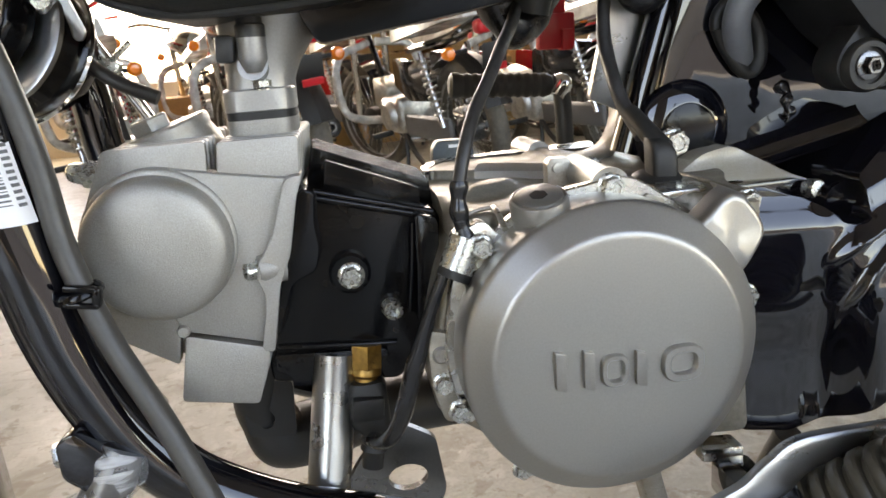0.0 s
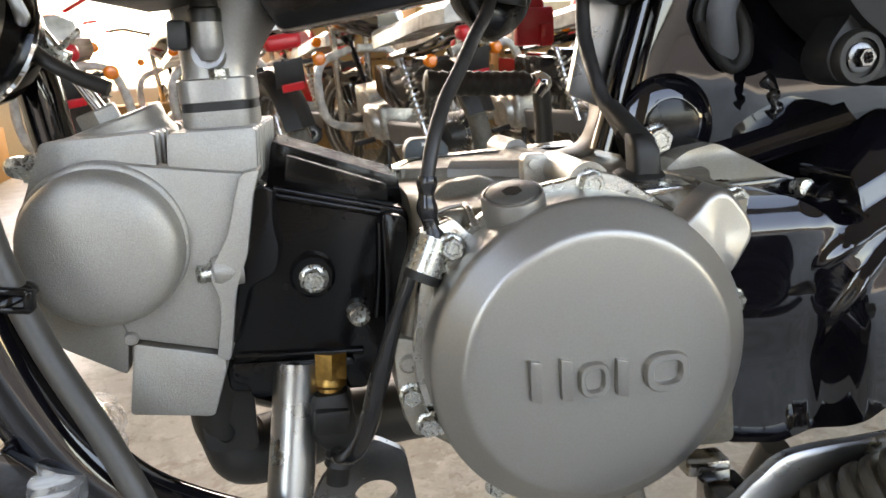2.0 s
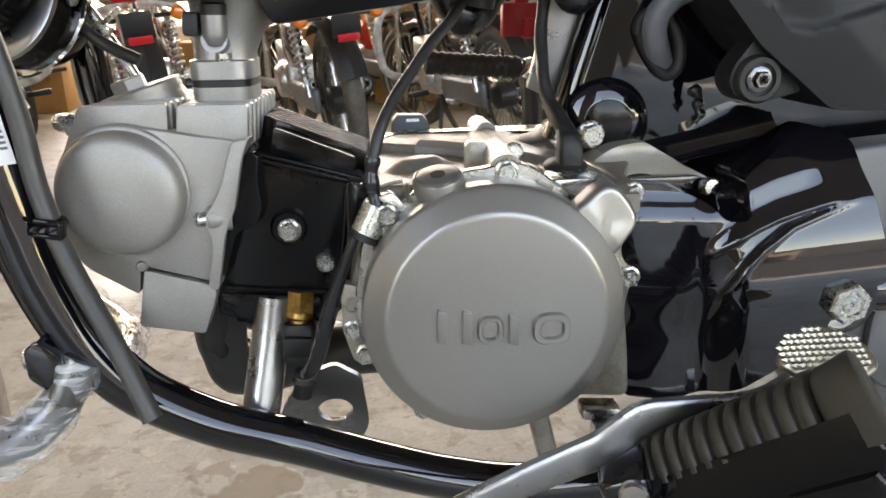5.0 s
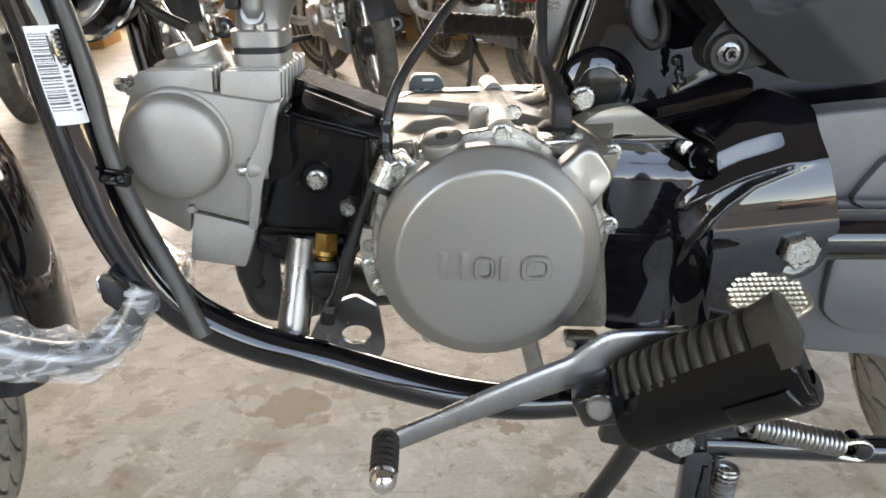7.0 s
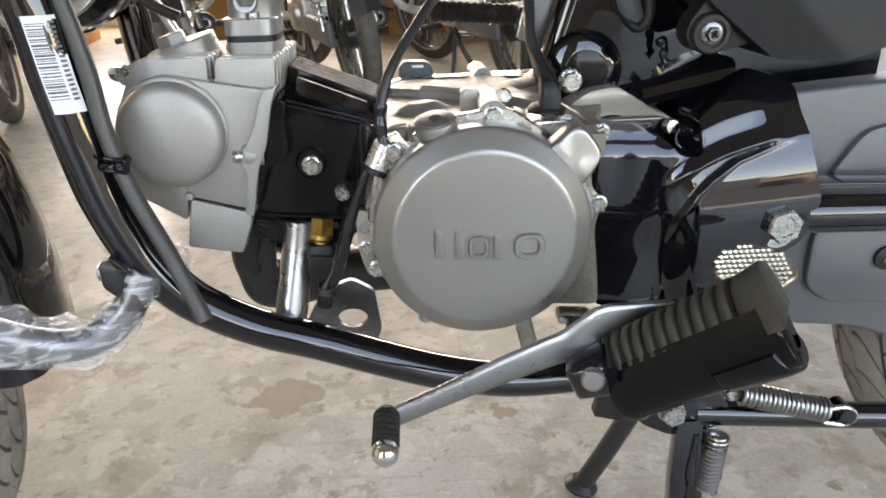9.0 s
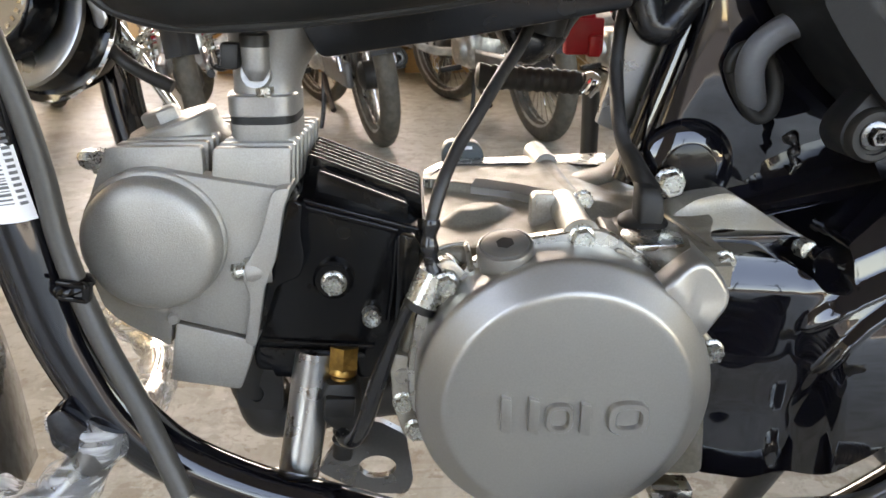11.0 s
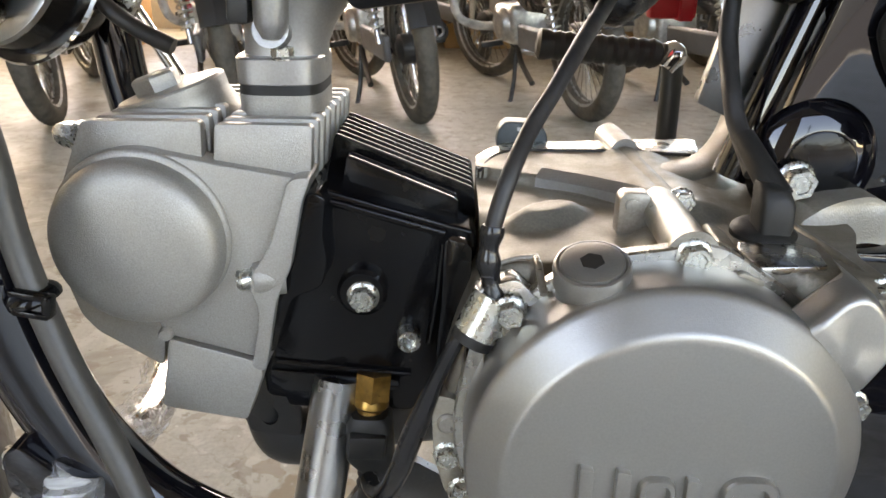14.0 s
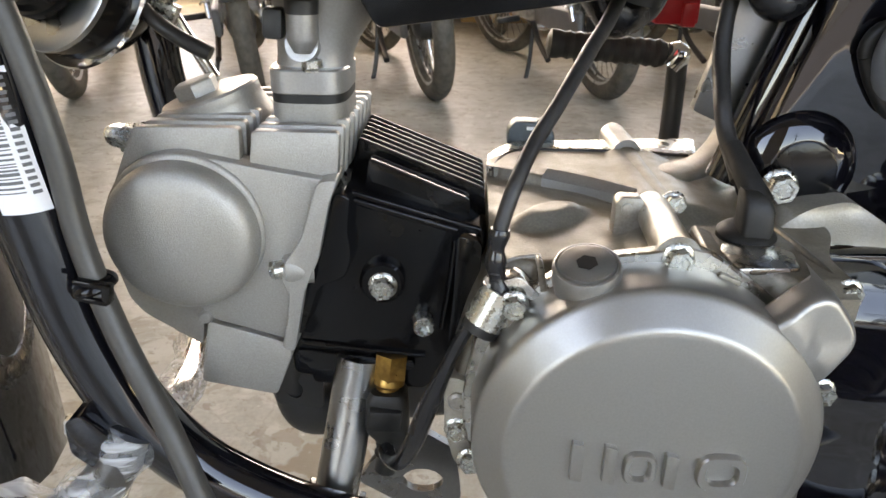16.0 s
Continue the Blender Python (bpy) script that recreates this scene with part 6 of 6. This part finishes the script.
def parked(tank_mat, label, spokes=6, spoke_mat=BLACK_PLASTIC, thick=0.030):
    """A parked commuter motorcycle: rear tyre's contact at the origin, heading to +y, leaning on its side stand."""
    ob = thing("parked_motorcycle", (0, 0, 0), label, "motorcycle", "parked motorcycles")
    lean = pose(0, 0, 0, 0, -7, 0)

    def add(name, bm, mat, parent=ob, lab="", angle=38):
        bm.transform(lean)
        return part(name, bm, mat, parent, lab, angle=angle)

    def wheel_at(name, y, R, w, turn=0):
        m = pose(0, y, R, 0, 0, turn)
        hub_bm = lathe([(0.03, -0.05), (0.055, -0.035), (0.055, 0.035), (0.03, 0.05)], (0, 0, 0), (1, 0, 0), 16)
        hub_bm.transform(m)
        hub = add(name, hub_bm, BLACK_PLASTIC, ob, "wheel with a black cast hub")
        bm = tyre_mesh((0, 0, 0), (1, 0, 0), R - w, w, 40)
        bm.transform(m)
        add("tyre", bm, TYRE_FAR, hub)
        bm = lathe([(R - 1.9 * w, -0.024), (R - 1.6 * w, -0.03), (R - 1.9 * w, -0.012), (R - 2.1 * w, 0), (R - 1.9 * w, 0.012), (R - 1.6 * w, 0.03), (R - 1.9 * w, 0.024)], (0, 0, 0), (1, 0, 0), 36, caps=False)
        bm.transform(m)
        add("rim", bm, LEVER_STEEL, hub)
        for k in range(spokes):
            a = 2 * math.pi * k / spokes
            bm = box((min(0.020, thick), thick, R - 2 * w), pose(0, 0, (R - 2 * w) / 2), 0.005)
            bm.transform(m @ Matrix.Rotation(a, 4, "X"))
            add("spoke", bm, spoke_mat, hub)

    wheel_at("rear_wheel", 0, 0.275, 0.037)
    wheel_at("front_wheel", 1.12, 0.275, 0.031, 22)
    muf = add("muffler", lathe([(0.018, 0.0), (0.030, 0.03), (0.040, 0.08), (0.042, 0.36), (0.040, 0.375), (0.030, 0.380), (0.028, 0.372), (0.014, 0.372), (0.012, 0.350), (0, 0.350)], (0.125, 0.42, 0.275), (0.0, -1, 0.10), 28), BLACK_PLASTIC, ob, "matt black muffler")
    add("end_ring", lathe([(0.016, 0.372), (0.020, 0.378), (0.014, 0.380), (0.012, 0.374)], (0.125, 0.42, 0.275), (0.0, -1, 0.10), 20, caps=False), LEVER_STEEL, muf)
    add("exhaust", tube([(0.06, 0.85, 0.36), (0.07, 0.86, 0.22), (0.10, 0.70, 0.20), (0.12, 0.42, 0.27)], 0.018, 10), CHROME)
    add("side_stand", tube([(-0.10, 0.46, 0.25), (-0.13, 0.44, 0.10), (-0.165, 0.42, 0.005), (-0.185, 0.40, -0.01)], 0.010, 8), BLACK_PLASTIC)
    add("centre_stand", tube([(-0.12, 0.25, 0.12), (-0.11, 0.38, 0.18), (-0.10, 0.45, 0.24)], 0.012, 8), BLACK_PLASTIC)
    eng = add("engine", join(box((0.20, 0.24, 0.17), pose(0, 0.62, 0.32), 0.03, 3), box((0.13, 0.18, 0.14), pose(0, 0.80, 0.40, 15), 0.01), lathe([(0.075, 0), (0.07, 0.03), (0.06, 0.04), (0, 0.04)], (-0.09, 0.60, 0.32), (-1, 0, 0), 24)), ENGINE_FAR)
    add("frame", join(tube([(0, 1.0, 0.75), (0, 0.90, 0.50), (0, 0.80, 0.22), (0, 0.50, 0.20), (0, 0.42, 0.30)], 0.016, 10), tube([(0.08, 0.45, 0.32), (0.08, 0.2, 0.28), (0.08, 0, 0.275)], 0.016, 8),
                      tube([(-0.08, 0.45, 0.32), (-0.08, 0.2, 0.28), (-0.08, 0, 0.275)], 0.016, 8), tube([(0, 0.5, 0.6), (0, 0.1, 0.63), (0, -0.2, 0.68)], 0.016, 8)), BLACK_GLOSS)
    add("chain_case", box((0.03, 0.46, 0.10), pose(-0.085, 0.22, 0.285, 0, 0, 0), 0.02, 3), GREY_PLASTIC)
    for s in (-1, 1):
        sh = add("shock_absorber", tube([(s * 0.105, 0.02, 0.30), (s * 0.105, 0.12, 0.60)], 0.012, 10, 3), CHROME)
        add("spring", coil((s * 0.105, 0.035, 0.35), (s * 0.105, 0.11, 0.57), 0.024, 0.004, 9, 6), ZINC, sh)
        ind = add("indicator", tube([(s * 0.06, -0.20, 0.585), (s * 0.12, -0.20, 0.585)], 0.008, 8, 2), BLACK_PLASTIC)
        add("lens", lathe([(0.012, 0), (0.024, 0.01), (0.024, 0.03), (0.015, 0.04), (0, 0.042)], (s * 0.135, -0.18, 0.585), (0, -1, 0), 14), ORANGE_LENS, ind, "orange lens")
        fork = add("fork_leg", tube([(s * 0.085, 1.12, 0.275), (s * 0.085, 0.95, 0.78)], 0.018, 10, 3), CHROME)
        add("front_indicator", lathe([(0.012, 0), (0.024, 0.01), (0.024, 0.03), (0.015, 0.04), (0, 0.042)], (s * 0.16, 1.0, 0.72), (0, 1, 0), 14), ORANGE_LENS)
        add("foot_peg", box((0.10, 0.03, 0.025), pose(s * 0.19, 0.52, 0.26), 0.006), RUBBER)
        panel_bm = pillow([(0.10, 0.40), (0.14, 0.56), (0.45, 0.58), (0.48, 0.46), (0.30, 0.40)], (0.30, 0.50), lambda x, z: -0.02 * smooth(0.2, 0.0, math.hypot(x - 0.3, z - 0.5)), 0.02, 30, 6)
        panel_bm.transform(Matrix(((0, -s, 0, s * 0.10), (1, 0, 0, 0), (0, 0, 1, 0), (0, 0, 0, 1))))
        add("side_cover", panel_bm, tank_mat)
    mg_rings = []
    for k in range(14):
        a = radians(160 - 8 * k)
        r = 0.305
        mg_rings.append([(x, (r - abs(x) * 0.35) * math.cos(a), 0.275 + (r - abs(x) * 0.35) * math.sin(a)) for x in (-0.055, -0.04, 0.0, 0.04, 0.055)] + [(x, (r - 0.008) * math.cos(a), 0.275 + (r - 0.008) * math.sin(a)) for x in (0.04, 0.0, -0.04)])
    mud = add("rear_mudguard", loft(mg_rings), BLACK_PLASTIC)
    add("plate_holder", box((0.10, 0.006, 0.09), pose(0, -0.29, 0.56, 18), 0.004), BLACK_PLASTIC, mud)
    add("reflector", box((0.075, 0.008, 0.026), pose(0, -0.298, 0.515, 18), 0.003), RED_PLASTIC, mud, "red reflector")
    add("tail_lamp", box((0.12, 0.06, 0.05), pose(0, -0.29, 0.66), 0.018, 3), RED_PLASTIC, mud, "red tail lamp")
    add("seat", loft([[(x * w, y, 0.70 + h + dz) for x, dz in ((-1, -0.03), (-0.9, 0.02), (-0.4, 0.045), (0.4, 0.045), (0.9, 0.02), (1, -0.03))] for y, w, h in ((-0.25, 0.08, 0.03), (-0.15, 0.11, 0.03), (0.15, 0.12, 0.0), (0.40, 0.11, -0.02), (0.50, 0.07, 0.0))]), SEAT_VINYL)
    add("fuel_tank", loft([[(w * math.cos(a), y, 0.76 + h + 0.085 * math.sin(a)) for a in [2 * math.pi * k / 20 for k in range(20)]] for y, w, h in ((0.44, 0.05, -0.03), (0.50, 0.10, 0.0), (0.66, 0.13, 0.03), (0.82, 0.135, 0.045), (0.94, 0.10, 0.03), (1.0, 0.04, 0.0))]), tank_mat)
    add("headlamp", lathe([(0, -0.10), (0.05, -0.09), (0.085, -0.03), (0.09, 0.0), (0.085, 0.01), (0, 0.03)], (0, 1.05, 0.80), (0, 1, 0), 20), tank_mat)
    add("handlebar", tube([(-0.32, 0.80, 0.93), (-0.22, 0.86, 0.93), (-0.06, 0.93, 0.88), (0.06, 0.93, 0.88), (0.22, 0.86, 0.93), (0.32, 0.80, 0.93)], 0.011, 8), CHROME)
    fr = []
    for k in range(12):
        a = radians(160 - 12 * k)
        fr.append([(x, 1.12 + (0.30 - abs(x) * 0.3) * math.cos(a), 0.275 + (0.30 - abs(x) * 0.3) * math.sin(a)) for x in (-0.05, 0, 0.05)] + [(0, 1.12 + 0.29 * math.cos(a), 0.275 + 0.29 * math.sin(a))])
    add("front_mudguard", loft(fr), tank_mat)
    add("crash_guard", tube([(-0.02, 0.95, 0.66), (-0.20, 0.93, 0.60), (-0.22, 0.90, 0.35), (-0.04, 0.84, 0.28), (0.04, 0.84, 0.28), (0.22, 0.90, 0.35), (0.20, 0.93, 0.60), (0.02, 0.95, 0.66)], 0.020, 10, wobble=0.3), WRAP, ob, "crash guard wrapped in cloudy film")
    return ob


first = parked(TANK_BLACK, "black parked commuter motorcycle leaning on its side stand", 24, CHROME, 0.004)
second = parked(TANK_RED, "red parked commuter motorcycle leaning on its side stand", 20, CHROME, 0.005)
first.matrix_basis = pose(-0.075, 2.78, 0, 0, 0, 17)
second.matrix_basis = pose(0.20, 4.35, 0, 0, 0, 16)
for src, x, y, turn in ((first, -1.395, 2.67, 18), (first, 1.23, 2.92, 17), (second, 1.90, 2.95, 16), (first, -2.05, 2.66, 17), (second, -2.70, 2.62, 18),
                        (first, 0.575, 2.86, 16), (second, -0.735, 2.72, 17), (first, -0.55, 4.32, 17), (second, -1.25, 4.28, 16), (first, -1.95, 4.22, 18), (first, 0.85, 4.40, 17), (second, 1.55, 4.45, 17), (first, 2.25, 4.5, 16)):
    copy_thing(src, pose(x, y, 0, 0, 0, turn))


# ---- cartons and benches by the back wall ----
def carton(x, y, w, d, h, turn, z=0.0, label="brown cardboard carton by the back wall"):
    ob = thing("carton", (x, y, z), label, "box", "cartons")
    m = Matrix.Translation((x, y, z)) @ pose(0, 0, 0, 0, 0, turn)
    part("body", box((w, d, h), m @ pose(0, 0, h / 2), 0.006), CARD, ob)
    part("tape", box((0.05, d + 0.004, 0.003), m @ pose(0, 0, h + 0.0012), 0), WALL_PAINT, ob)
    part("flap", box((w * 0.98, d * 0.49, 0.006), m @ pose(0, -d * 0.25, h + 0.004, 2), 0.001), CARD, ob)
    return ob


for cx, cy, cw, ch, turn, cz in ((-2.25, 5.10, 0.45, 0.34, 8, 0), (-3.1, 5.3, 0.7, 0.6, -10, 0), (-1.05, 5.35, 0.55, 0.42, 6, 0), (-0.35, 5.40, 0.60, 0.50, -5, 0), (0.30, 5.35, 0.62, 0.60, 3, 0), (0.30, 5.38, 0.55, 0.36, -6, 0.615),
                                (1.00, 5.45, 0.62, 0.52, 4, 0), (1.00, 5.45, 0.55, 0.40, 9, 0.535), (1.75, 5.5, 0.70, 0.70, 0, 0), (2.55, 5.5, 0.66, 0.58, -7, 0), (3.3, 5.5, 0.60, 0.62, 5, 0)):
    carton(cx, cy, cw, 0.5, ch, turn, cz)
